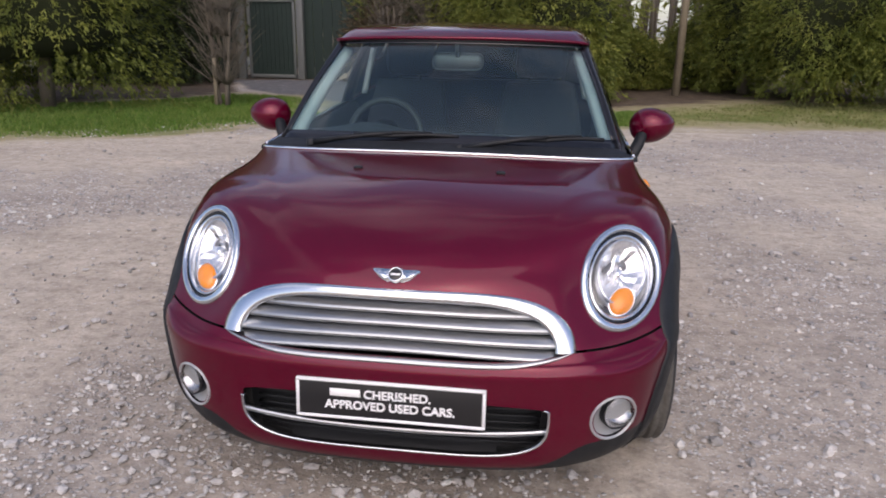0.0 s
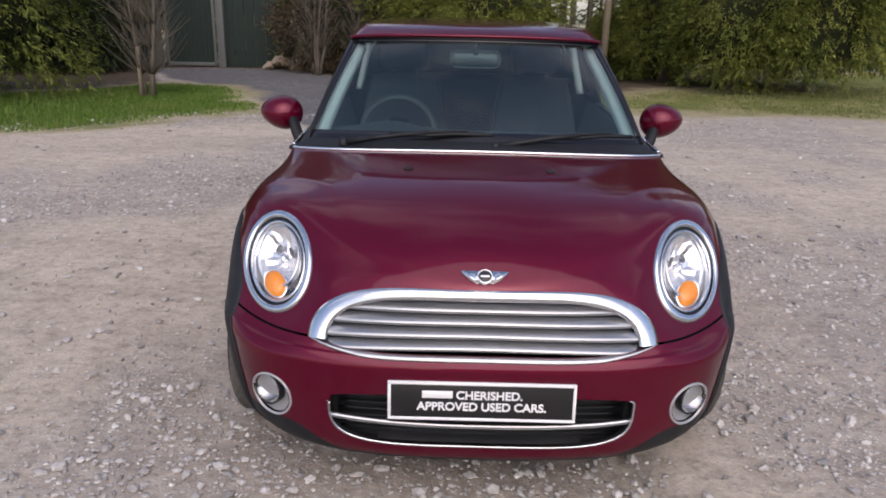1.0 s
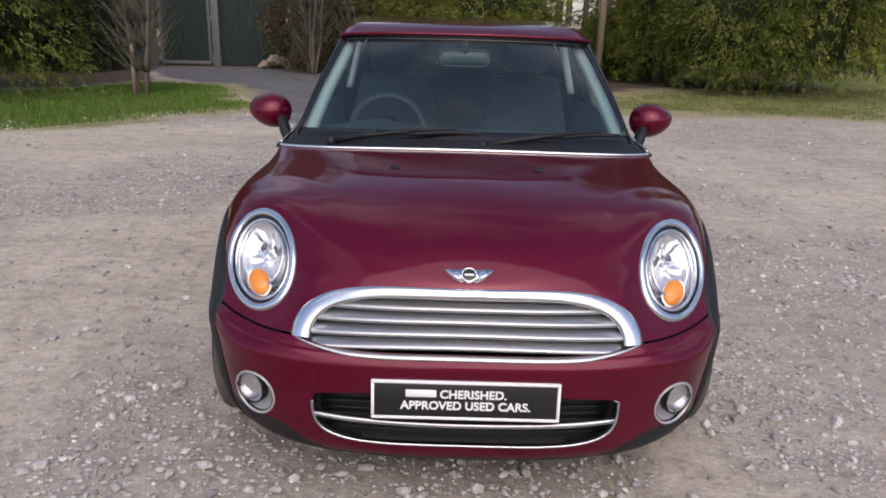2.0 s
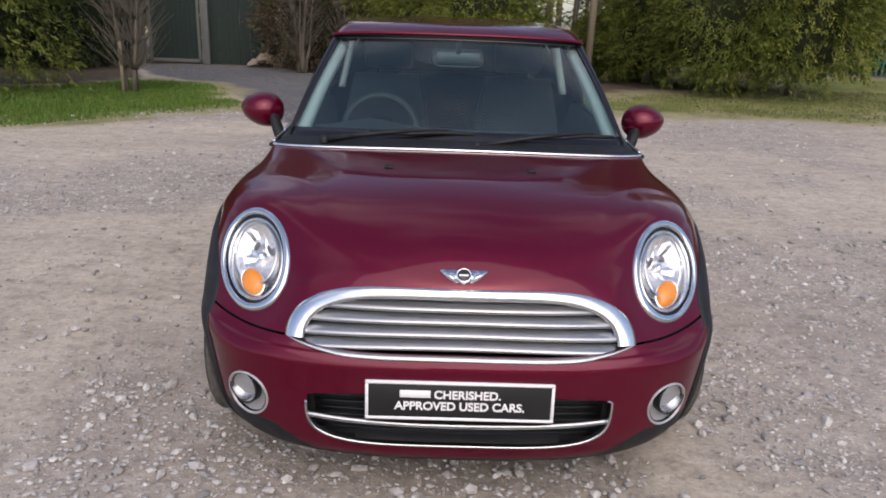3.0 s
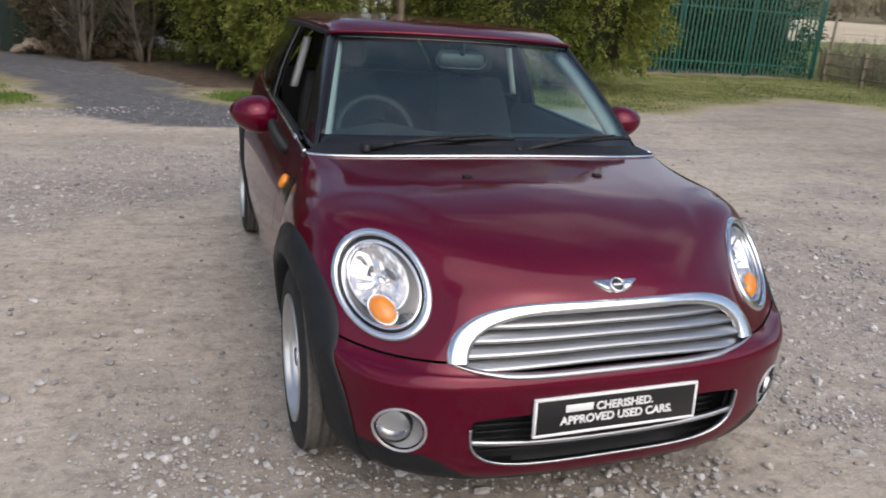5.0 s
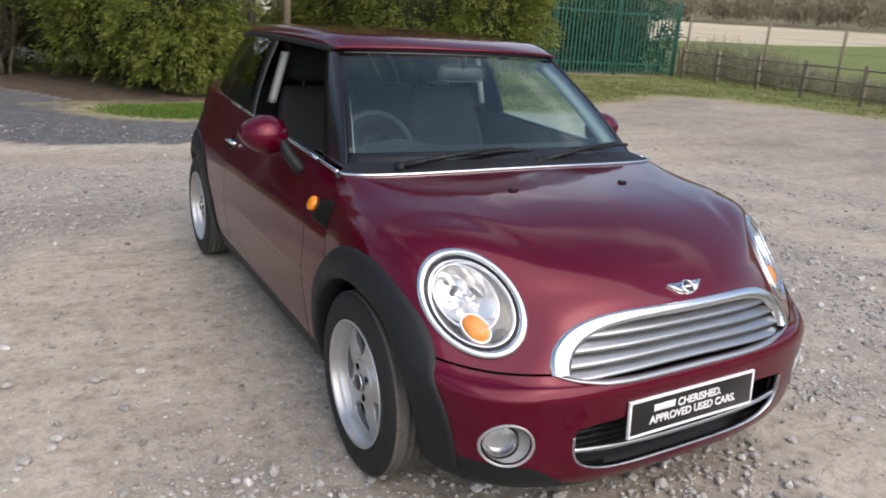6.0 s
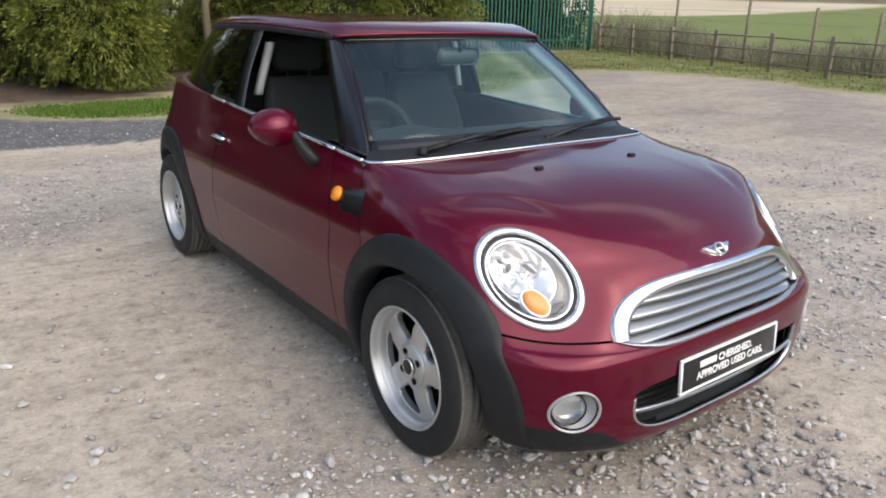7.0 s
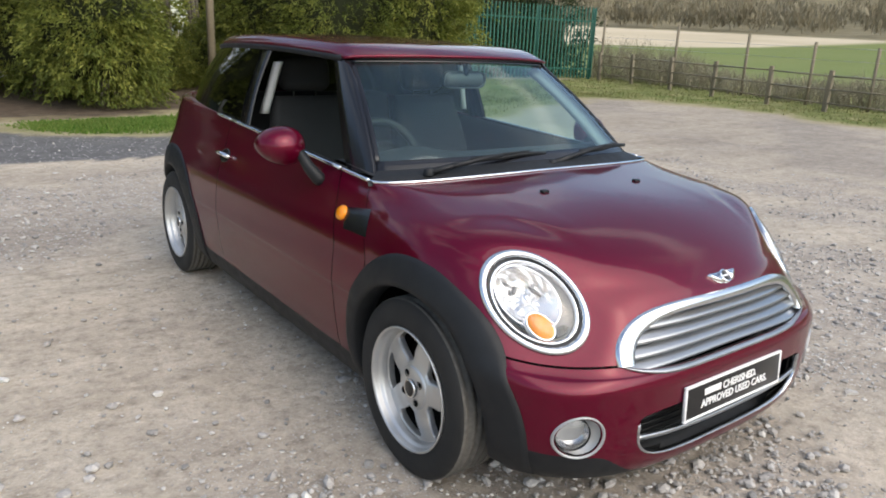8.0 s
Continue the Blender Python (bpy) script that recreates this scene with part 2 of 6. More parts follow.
def join_bm(*many):
    """Joins several bmeshes into the first."""
    out = many[0]
    for other in many[1:]:
        me = bpy.data.meshes.new("tmp")
        other.to_mesh(me)
        other.free()
        out.from_mesh(me)
        bpy.data.meshes.remove(me)
    return out


def lathe(profile, segs=48, m=None):
    """Turns (radius, height) pairs about z."""
    P = [[(r * math.cos(2 * math.pi * i / segs), r * math.sin(2 * math.pi * i / segs), h) for r, h in profile] for i in range(segs)]
    bm = grid_bm(P, closed_u=True)
    bmesh.ops.remove_doubles(bm, verts=bm.verts[:], dist=1e-5)
    bmesh.ops.recalc_face_normals(bm, faces=bm.faces[:])
    if m is not None:
        bmesh.ops.transform(bm, matrix=m, verts=bm.verts[:])
    return bm


def facing(origin, normal, up=(0, 0, 1)):
    """A frame whose z looks along normal and whose y is nearest to up."""
    z = Vector(normal).normalized()
    x = Vector(up).cross(z).normalized()
    y = z.cross(x)
    m = Matrix((x, y, z)).transposed().to_4x4()
    m.translation = origin
    return m


def smoothstep(a, b, x):
    t = np.clip((np.asarray(x, float) - a) / (b - a), 0, 1)
    return t * t * (3 - 2 * t)


SPLINES = {}


def curve_through(keys, t):
    """Natural cubic spline through the rows of keys; t counts rows."""
    key = id(keys)
    if key not in SPLINES:
        K = np.asarray(keys, float)
        n = len(K)
        A, B = np.eye(n), np.zeros_like(K)
        for i in range(1, n - 1):
            A[i, i - 1:i + 2] = 1, 4, 1
            B[i] = 6 * (K[i - 1] - 2 * K[i] + K[i + 1])
        SPLINES[key] = (K, np.linalg.solve(A, B))
    K, M = SPLINES[key]
    i = int(min(max(math.floor(t), 0), len(K) - 2))
    f = t - i
    g = 1 - f
    return g * K[i] + f * K[i + 1] + ((g ** 3 - g) * M[i] + (f ** 3 - f) * M[i + 1]) / 6


# ---------------------------------------------------------------- the car's shell
# levels of the lower shell: nose y and z on the centre line, side x and z, squareness of the plan curve, tail y
LEVELS = [
    (0.125, 0.122, 0.7550, 0.150, 3.80, 3.60),
    (0.062, 0.172, 0.7900, 0.225, 4.00, 3.65),
    (0.044, 0.290, 0.8150, 0.330, 4.05, 3.67),
    (0.043, 0.415, 0.8300, 0.450, 4.05, 3.67),
    (0.044, 0.456, 0.8340, 0.487, 4.00, 3.66),
    (0.054, 0.480, 0.8360, 0.513, 3.85, 3.65),
    (0.067, 0.510, 0.8370, 0.541, 3.42, 3.65),
    (0.099, 0.640, 0.8250, 0.665, 2.48, 3.63),
    (0.133, 0.697, 0.8016, 0.740, 2.36, 3.62),
    (0.200, 0.755, 0.7769, 0.785, 2.60, 3.60),
    (0.300, 0.800, 0.7573, 0.820, 2.32, 3.59),
    (0.450, 0.843, 0.7432, 0.847, 2.22, 3.58),
    (0.645, 0.875, 0.7305, 0.868, 2.22, 3.57),
    (0.930, 0.905, 0.7220, 0.890, 2.60, 3.56),
]
NOSE_TOP, NOSE_LOW, TAIL_START = 1.085, 0.93, 2.95
SEAM = 6.0
AXLE_F, AXLE_R, HUB_Z = 0.674, 3.140, 0.297      # arch centres
# the lamp's ring is an oval laid on the curved wing: middle, outward direction, half widths, lean of the long axis, bow
LAMP_C, LAMP_N = Vector((0.6225, 0.3271, 0.6686)), Vector((0.4835, -0.6682, 0.5655)).normalized()
LAMP_A, LAMP_B, LAMP_LEAN, LAMP_BOW = 0.1259, 0.1817, -0.8376, 0.0
_x = Vector((0, 0, 1)).cross(LAMP_N).normalized()
_y = LAMP_N.cross(_x)
LAMP_U = _x * math.cos(LAMP_LEAN) + _y * math.sin(LAMP_LEAN)
LAMP_V = _y * math.cos(LAMP_LEAN) - _x * math.sin(LAMP_LEAN)


def lamp_place(p):
    """Across, along and out of the lamp's oval, in half widths and metres, counted from its bowed ring."""
    q = Vector((abs(p[0]), p[1], p[2])) - LAMP_C
    u, v, h = q.dot(LAMP_U) / LAMP_A, q.dot(LAMP_V) / LAMP_B, q.dot(LAMP_N)
    r = math.hypot(u, v)
    return r, h - LAMP_BOW * (u * u - v * v) / max(1.0, r * r)


def nose_end(sz):
    """Where the nose passes into the side: the shut lines lean forward towards the ground."""
    f = min(max((0.900 - sz) / 0.25, 0), 1)
    return NOSE_TOP + (NOSE_LOW - NOSE_TOP) * (f * f * (3 - 2 * f) * 0.5 + f * 0.5)


def belt_rise(y, s):
    return 0.052 * max(0.0, y - NOSE_TOP) * float(smoothstep(7, 13, s))


def raw_shell(u, s):
    """A place on the right half of the shell: u 0..1 round the nose, 1..2 along the side, 2..3 round the tail; s counts levels."""
    cy, cz, sx, sz, n, ty = curve_through(LEVELS, s)
    ne = nose_end(sz)
    if u <= 1:
        a = u * math.pi / 2
        sn, cs = math.sin(a), math.cos(a)
        r = (sn ** n + cs ** n) ** (-1 / n)
        x, y = sx * r * sn, ne - (ne - cy) * r * cs
        z = cz + (sz - cz) * (x / sx) ** 2
        z += 0.011 * float(smoothstep(9, 11, s)) * (1 - float(smoothstep(0.36, 0.47, x))) * (1 - float(smoothstep(11.5, 13, s)))
        # the wing swells over the wheel
        g = math.exp(-((y - 0.6087) / 0.30) ** 2) * float(smoothstep(0.62, 0.95, x / sx)) * float(smoothstep(5, 7.5, s)) * (1 - float(smoothstep(9.5, 12.5, s))) * float(smoothstep(0, 0.25, ne - y))
        # and stands up behind the lamp
        up = math.exp(-(max(0.0, abs(y - 0.68) - 0.16) / 0.24) ** 2) * float(smoothstep(0.66, 0.96, x / sx)) * float(smoothstep(5.5, 8, s)) * (1 - float(smoothstep(9.0, 13, s))) * float(smoothstep(0, 0.16, ne - y))
        x, z = x + 0.026 * g, z + 0.025 * up
        # the bonnet lies flush round the lamp
        r, h = lamp_place((x, y, z))
        if abs(h) < 0.16:
            k = (1 - float(smoothstep(1.0, 1.9, r))) * (1 - float(smoothstep(0.09, 0.16, abs(h))))
            x, y, z = Vector((x, y, z)) - LAMP_N * (h * k)
        return (x, y, z)
    if u <= 2:
        y = ne + (TAIL_START - ne) * (u - 1)
        return (sx, y, sz + belt_rise(y, s))
    a = (3 - u) * math.pi / 2
    n = 3.6
    sn, cs = math.sin(a), math.cos(a)
    r = (sn ** n + cs ** n) ** (-1 / n)
    y = TAIL_START + (ty - TAIL_START) * r * cs
    return (sx * r * sn, y, sz + belt_rise(y, s))


def fairing(nu=49, per=8, s0=6.0):
    """Shifts, on a grid of the nose's upper half, that even out its waves like a bent sheet; the lamp's rim, seams and centre hold."""
    us, ss = np.linspace(0, 1, nu), np.linspace(s0, 13, int((13 - s0) * per) + 1)
    P = np.array([[raw_shell(u, s) for s in ss] for u in us])
    ns = len(ss)
    hold = np.full((nu, ns), FAIR_HOLD)
    for i, u in enumerate(us):
        for j, s in enumerate(ss):
            r = lamp_place(P[i, j])[0]
            if 0.93 < r < 1.07 or u < 0.05 or u > 0.98 or s < s0 + 0.3 or s > 12.8 or (s < 7.2 and u < 0.55):
                hold[i, j] = 30.0
            elif r <= 0.93:
                hold[i, j] = 0.0
    idx = np.arange(nu * ns).reshape(nu, ns)
    A = np.diag(hold.ravel())
    for line in [idx[i] for i in range(nu)] + [idx[:, j] for j in range(ns)]:
        for a, b, c in zip(line[:-2], line[1:-1], line[2:]):
            q = np.array([a, b, c])
            A[np.ix_(q, q)] += np.outer((1, -2, 1), (1, -2, 1))
    D = np.linalg.solve(A, hold.ravel()[:, None] * P.reshape(-1, 3)).reshape(P.shape) - P
    N = np.cross(np.gradient(P, axis=0), np.gradient(P, axis=1))
    N /= np.linalg.norm(N, axis=2)[:, :, None] + 1e-9
    D = N * (D * N).sum(2)[:, :, None]
    return np.pad(D, ((1, 2), (1, 2), (0, 0)), mode="edge")


FAIR_HOLD = 3e-4
FAIR = fairing()


def shell(u, s):
    """The shell with its nose evened out."""
    p = raw_shell(u, s)
    if u >= 1 or s <= 6.0:
        return p
    f, g = u * 48, (s - 6.0) * 8
    i, j = min(int(f), 47), min(int(g), 55)
    f, g = f - i, g - j
    wf = np.array(((1 - f) ** 3, 3 * f ** 3 - 6 * f * f + 4, -3 * f ** 3 + 3 * f * f + 3 * f + 1, f ** 3)) / 6
    wg = np.array(((1 - g) ** 3, 3 * g ** 3 - 6 * g * g + 4, -3 * g ** 3 + 3 * g * g + 3 * g + 1, g ** 3)) / 6
    d = np.einsum("i,j,ijk->k", wf, wg, FAIR[i:i + 4, j:j + 4])
    return (p[0] + float(d[0]), p[1] + float(d[1]), p[2] + float(d[2]))


def u_of_y(y):
    return 1 + (y - NOSE_TOP) / (TAIL_START - NOSE_TOP)


def shell_grid(u0, u1, nu, s0, s1, ns, mirror=False, both=False):
    us = np.linspace(u0, u1, nu)
    lo, hi = (s0 if callable(s0) else (lambda u: s0)), (s1 if callable(s1) else (lambda u: s1))
    P = [[shell(u, s) for s in np.linspace(lo(u), hi(u), ns)] for u in us]
    P = np.array(P)
    if both:
        L = P[::-1].copy()
        L[:, :, 0] *= -1
        P = np.concatenate([L[:-1], P])
    elif mirror:
        P = P[::-1].copy()
        P[:, :, 0] *= -1
    return P


from mathutils.bvhtree import BVHTree

_bm = grid_bm(shell_grid(0, 3, 260, 0, 13, 110, both=True))
_bm.normal_update()
BODY = BVHTree.FromBMesh(_bm)
_bm.free()


def on_front(x, z, out=0.0):
    """The place on the shell seen straight from the front at x, z."""
    hit, nor, _, _ = BODY.ray_cast(Vector((x, -2, z)), Vector((0, 1, 0)))
    if hit is None:
        return Vector((x, 0.3, z)), Vector((0, -1, 0))
    nor = nor if nor.y < 0 else -nor
    return hit + nor * out, nor


def on_side(side, y, z, out=0.0):
    hit, nor, _, _ = BODY.ray_cast(Vector((side * 2, y, z)), Vector((-side, 0, 0)))
    if hit is None:
        return Vector((side * 0.8, y, z)), Vector((side, 0, 0))
    nor = nor if nor.x * side > 0 else -nor
    return hit + nor * out, nor


def on_top(x, y, out=0.0):
    hit, nor, _, _ = BODY.ray_cast(Vector((x, y, 3)), Vector((0, 0, -1)))
    if hit is None:
        return Vector((x, y, 0.9)), Vector((0, 0, 1))
    nor = nor if nor.z > 0 else -nor
    return hit + nor * out, nor


# outline of the openings, seen from the front
def grille_outline(k, grow=0.0):
    """Half-moon of the upper grille: k runs 0..1 round it, from one tip over the top to the other and back along the bottom."""
    w = 0.485 + grow
    if k < 0.5:
        a = math.pi * (1 - k / 0.5)
        c, sn = math.cos(a), math.sin(a)
        x = w * math.copysign(abs(c) ** 0.50, c)
        z = 0.520 + (0.143 + grow) * abs(sn) ** 0.98
    else:
        f = (k - 0.5) / 0.5
        x = w * (1 - 2 * f)
        z = 0.520 - (0.040 + grow) * (1 - abs(1 - 2 * f) ** 5.0)
    return x, z


def intake_outline(k, grow=0.0):
    """The lower intake: flat top, bowed bottom."""
    w = 0.432 + grow
    if k < 0.5:
        a = math.pi * (1 - k / 0.5)
        c, sn = math.cos(a), math.sin(a)
        return w * math.copysign(abs(c) ** 0.5, c), 0.355 + (0.026 + grow) * abs(sn) ** 0.6
    a = math.pi * (k - 0.5) / 0.5
    c, sn = math.cos(a), math.sin(a)
    return w * math.copysign(abs(c) ** 0.45, c), 0.352 - (0.140 + grow) * abs(sn) ** 0.55


def inside(poly, x, z):
    odd = False
    j = len(poly) - 1
    for i in range(len(poly)):
        (x1, z1), (x2, z2) = poly[i], poly[j]
        if (z1 > z) != (z2 > z) and x < (x2 - x1) * (z - z1) / (z2 - z1) + x1:
            odd = not odd
        j = i
    return odd


GRILLE = [grille_outline(i / 400, -0.012) for i in range(400)]
INTAKE = [intake_outline(i / 400, -0.004) for i in range(400)]
FOG_X, FOG_Z = 0.608, 0.329


def opened(p):
    """Whether the shell is cut away here: grille, intake, lamps, wheel arches."""
    ax = abs(p.x)
    r, h = lamp_place(p)
    if abs(h) < 0.09 and r < 0.88:
        return True
    if p.y < 0.5:
        if inside(GRILLE, p.x, p.z) or inside(INTAKE, p.x, p.z):
            return True
        if p.y < 0.4 and (ax - FOG_X) ** 2 / 0.056 ** 2 + (p.z - FOG_Z) ** 2 / 0.060 ** 2 < 1:
            return True
    for ay in (AXLE_F, AXLE_R):
        if ax > 0.5 and (p.y - ay) ** 2 + (p.z - HUB_Z) ** 2 < (0.375 if p.y < AXLE_F - 0.25 else 0.385) ** 2:
            return True
    return False


def closed_line(pts):
    a = np.array(pts)
    return a, np.roll(a, -1, 0)


FOG_RIM = [(FOG_X + 0.056 * math.cos(a / 60 * math.pi), FOG_Z + 0.060 * math.sin(a / 60 * math.pi)) for a in range(120)]
RIMS = [closed_line(GRILLE), closed_line(INTAKE), closed_line(FOG_RIM), closed_line([(-x, z) for x, z in FOG_RIM])]
RIM_A, RIM_B = np.concatenate([r[0] for r in RIMS]), np.concatenate([r[1] for r in RIMS])


def trim_edges(bm):
    """Draws the cut edges onto the clean outlines of the openings in the nose."""
    d = RIM_B - RIM_A
    dd = (d ** 2).sum(1) + 1e-12
    for v in bm.verts:
        if v.co.y < 0.45 and any(e.is_boundary for e in v.link_edges):
            p = np.array((v.co.x, v.co.z))
            t = np.clip(((p - RIM_A) * d).sum(1) / dd, 0, 1)
            q = RIM_A + d * t[:, None]
            k = int(np.argmin(((q - p) ** 2).sum(1)))
            if ((q[k] - p) ** 2).sum() < 0.012 ** 2:
                v.co = on_front(*q[k])[0]
    bmesh.ops.remove_doubles(bm, verts=[v for v in bm.verts if v.is_boundary], dist=0.0008)
    bmesh.ops.dissolve_degenerate(bm, dist=0.0004, edges=[e for e in bm.edges if e.is_boundary])


def panel(name, P, parent, material=None, cut=True, label="", depth=0.006):
    bm = grid_bm(P)
    if cut:
        bad = [f for f in bm.faces if opened(f.calc_center_median())]
        bmesh.ops.delete(bm, geom=bad, context="FACES")
        bmesh.ops.delete(bm, geom=[v for v in bm.verts if not v.link_faces], context="VERTS")
        trim_edges(bm)
    bm.normal_update()
    f = max(bm.faces, key=lambda f: f.calc_area())
    c = f.calc_center_median()
    if f.normal.dot(c - Vector((0, 1.8, 0.45))) < 0:
        bmesh.ops.reverse_faces(bm, faces=bm.faces[:])
    outer = set(bm.verts)
    thicken(bm, depth)
    for f in bm.faces:                      # the cut edges, seen only in the gaps, are blackened to read as shade
        k = sum(v in outer for v in f.verts)
        f.material_index = 1 if 0 < k < len(f.verts) else 0
    for e in bm.edges:
        e.smooth = len({f.material_index for f in e.link_faces}) < 2
    return part(name, bm, [material or PAINT, DARK], parent, label)


car = new("car")
tagged(car, "dark crimson metallic three-door hatchback parked on the gravel, driver's window open", "car")
GAP = 0.0024
seam_gap = 0.035


def lip_top(u):
    """The black lower edge is deeper at the corners."""
    return 0.85 + 0.75 * float(smoothstep(0.29, 0.40, u))


# clamshell bonnet, bumper, and the panels along the side
bonnet = panel("bonnet", shell_grid(0, 1 - 0.0018, 120, SEAM + seam_gap, 13, 90, both=True), car)
bumper = panel("front_bumper", shell_grid(0, 1 - 0.004, 120, lip_top, SEAM - seam_gap, 64, both=True), car)
lip = panel("bumper_lip", shell_grid(0, 1 - 0.004, 120, 0, lip_top, 10, both=True), car, PLASTIC, label="black plastic lower edge")
DOOR_F, DOOR_R = 1.29, 2.42
SILL = 1.4
for mir in (True, False):
    ub, ud, ur = u_of_y(DOOR_F), u_of_y(DOOR_R), u_of_y(TAIL_START)
    panel("scuttle_panel", shell_grid(1 + 0.0012, ub - GAP / 2, 14, SILL, 13, 70, mirror=mir), car)
    panel("door", shell_grid(ub + GAP / 2, ud - GAP / 2, 40, SILL, 13, 70, mirror=mir), car, cut=False)
    panel("rear_quarter", shell_grid(ud + GAP / 2, 2.45, 70, SILL, 13, 70, mirror=mir), car)
    panel("sill", shell_grid(1.004, 2.0, 60, 0, SILL, 14, mirror=mir), car, PLASTIC, label="black plastic sill cladding")
panel("tailgate", shell_grid(2.455, 3, 40, 4.0, 13, 40, both=False), car)
panel("tailgate", shell_grid(2.455, 3, 40, 4.0, 13, 40, mirror=True), car)
panel("rear_bumper", shell_grid(2.0, 3, 60, 0, 3.97, 30), car, PAINT)
panel("rear_bumper", shell_grid(2.0, 3, 60, 0, 3.97, 30, mirror=True), car, PAINT)

# near-black sheet behind the gaps, added to paint their shade, and the floor pan
bm = grid_bm(shell_grid(0, 3, 120, 0, 13, 60, both=True))
for v in bm.verts:
    d = Vector((0, 1.85, 0.5)) - v.co
    d.z *= 0.3
    v.co += d.normalized() * 0.022
def before_grille(c):
    return c.y < 0.4 and abs(c.x) < 0.52 and 0.45 < c.z < 0.70


bmesh.ops.delete(bm, geom=[f for f in bm.faces if opened(f.calc_center_median()) or before_grille(f.calc_center_median())], context="FACES")
part("shade_shell", bm, DARK, car)
part("floor_pan", rounded_box(1.30, 3.2, 0.04, 0.01, pose(0, 1.87, 0.23)), DARK, car)
part("radiator", rounded_box(1.02, 0.03, 0.52, 0.01, pose(0, 0.30, 0.44)), DARK, car)

# ---------------------------------------------------------------- arches and wheels
for side in (-1, 1):
    for ay in (AXLE_F, AXLE_R):
        front = ay == AXLE_F
        rows = []
        steps = 64
        for i in range(steps + 1):
            deg = -17 + 214 * i / steps
            a = radians(deg)
            row = []
            if front:                       # the cladding is widest where it meets the bumper
                R = 0.395 + 0.046 * float(smoothstep(10, 90, deg)) - 0.006 * float(smoothstep(90, 120, deg)) + 0.020 * float(smoothstep(115, 185, deg))
            else:
                R = 0.397 + 0.060 * float(smoothstep(5, 60, deg))
            for r, out in ((R, 0.001), (R - 0.002, 0.007), (R * 0.8 + 0.36 * 0.2, 0.009), (R * 0.6 + 0.36 * 0.4, 0.010), (R * 0.4 + 0.36 * 0.6, 0.011), (R * 0.2 + 0.36 * 0.8, 0.011), (0.36, 0.011), (0.343, 0.010), (0.336, 0.000)):
                y, z = ay + r * math.cos(a), HUB_Z + r * math.sin(a)
                p, nor = on_side(side, y, max(z, 0.168), out)
                p.z = z
                p.y = y + (p.y - y)
                row.append(p)
            p = row[-1].copy()
            p.x -= side * 0.07
            row.append(p)
            rows.append(row)
        bm = grid_bm(np.array([[tuple(p) for p in r] for r in rows]))
        bmesh.ops.recalc_face_normals(bm, faces=bm.faces[:])
        part("wheel_arch", bm, PLASTIC, car, "black plastic arch cladding")
        # well behind the wheel
        P = []
        for i in range(33):
            a = radians(2 + 176 * i / 32)
            P.append([(side * x, ay + 0.36 * math.cos(a), HUB_Z + 0.36 * math.sin(a)) for x in (0.44, abs(on_side(side, ay + 0.36 * math.cos(a), max(HUB_Z + 0.36 * math.sin(a), 0.2))[0].x) - 0.012)])
        bm = grid_bm(P)
        part("wheel_well", bm, DARK, car)
        part("wheel_well_back", lathe([(0.0, 0), (0.38, 0)], 32, facing((side * 0.45, ay, HUB_Z), (side, 0, 0))), DARK, car)


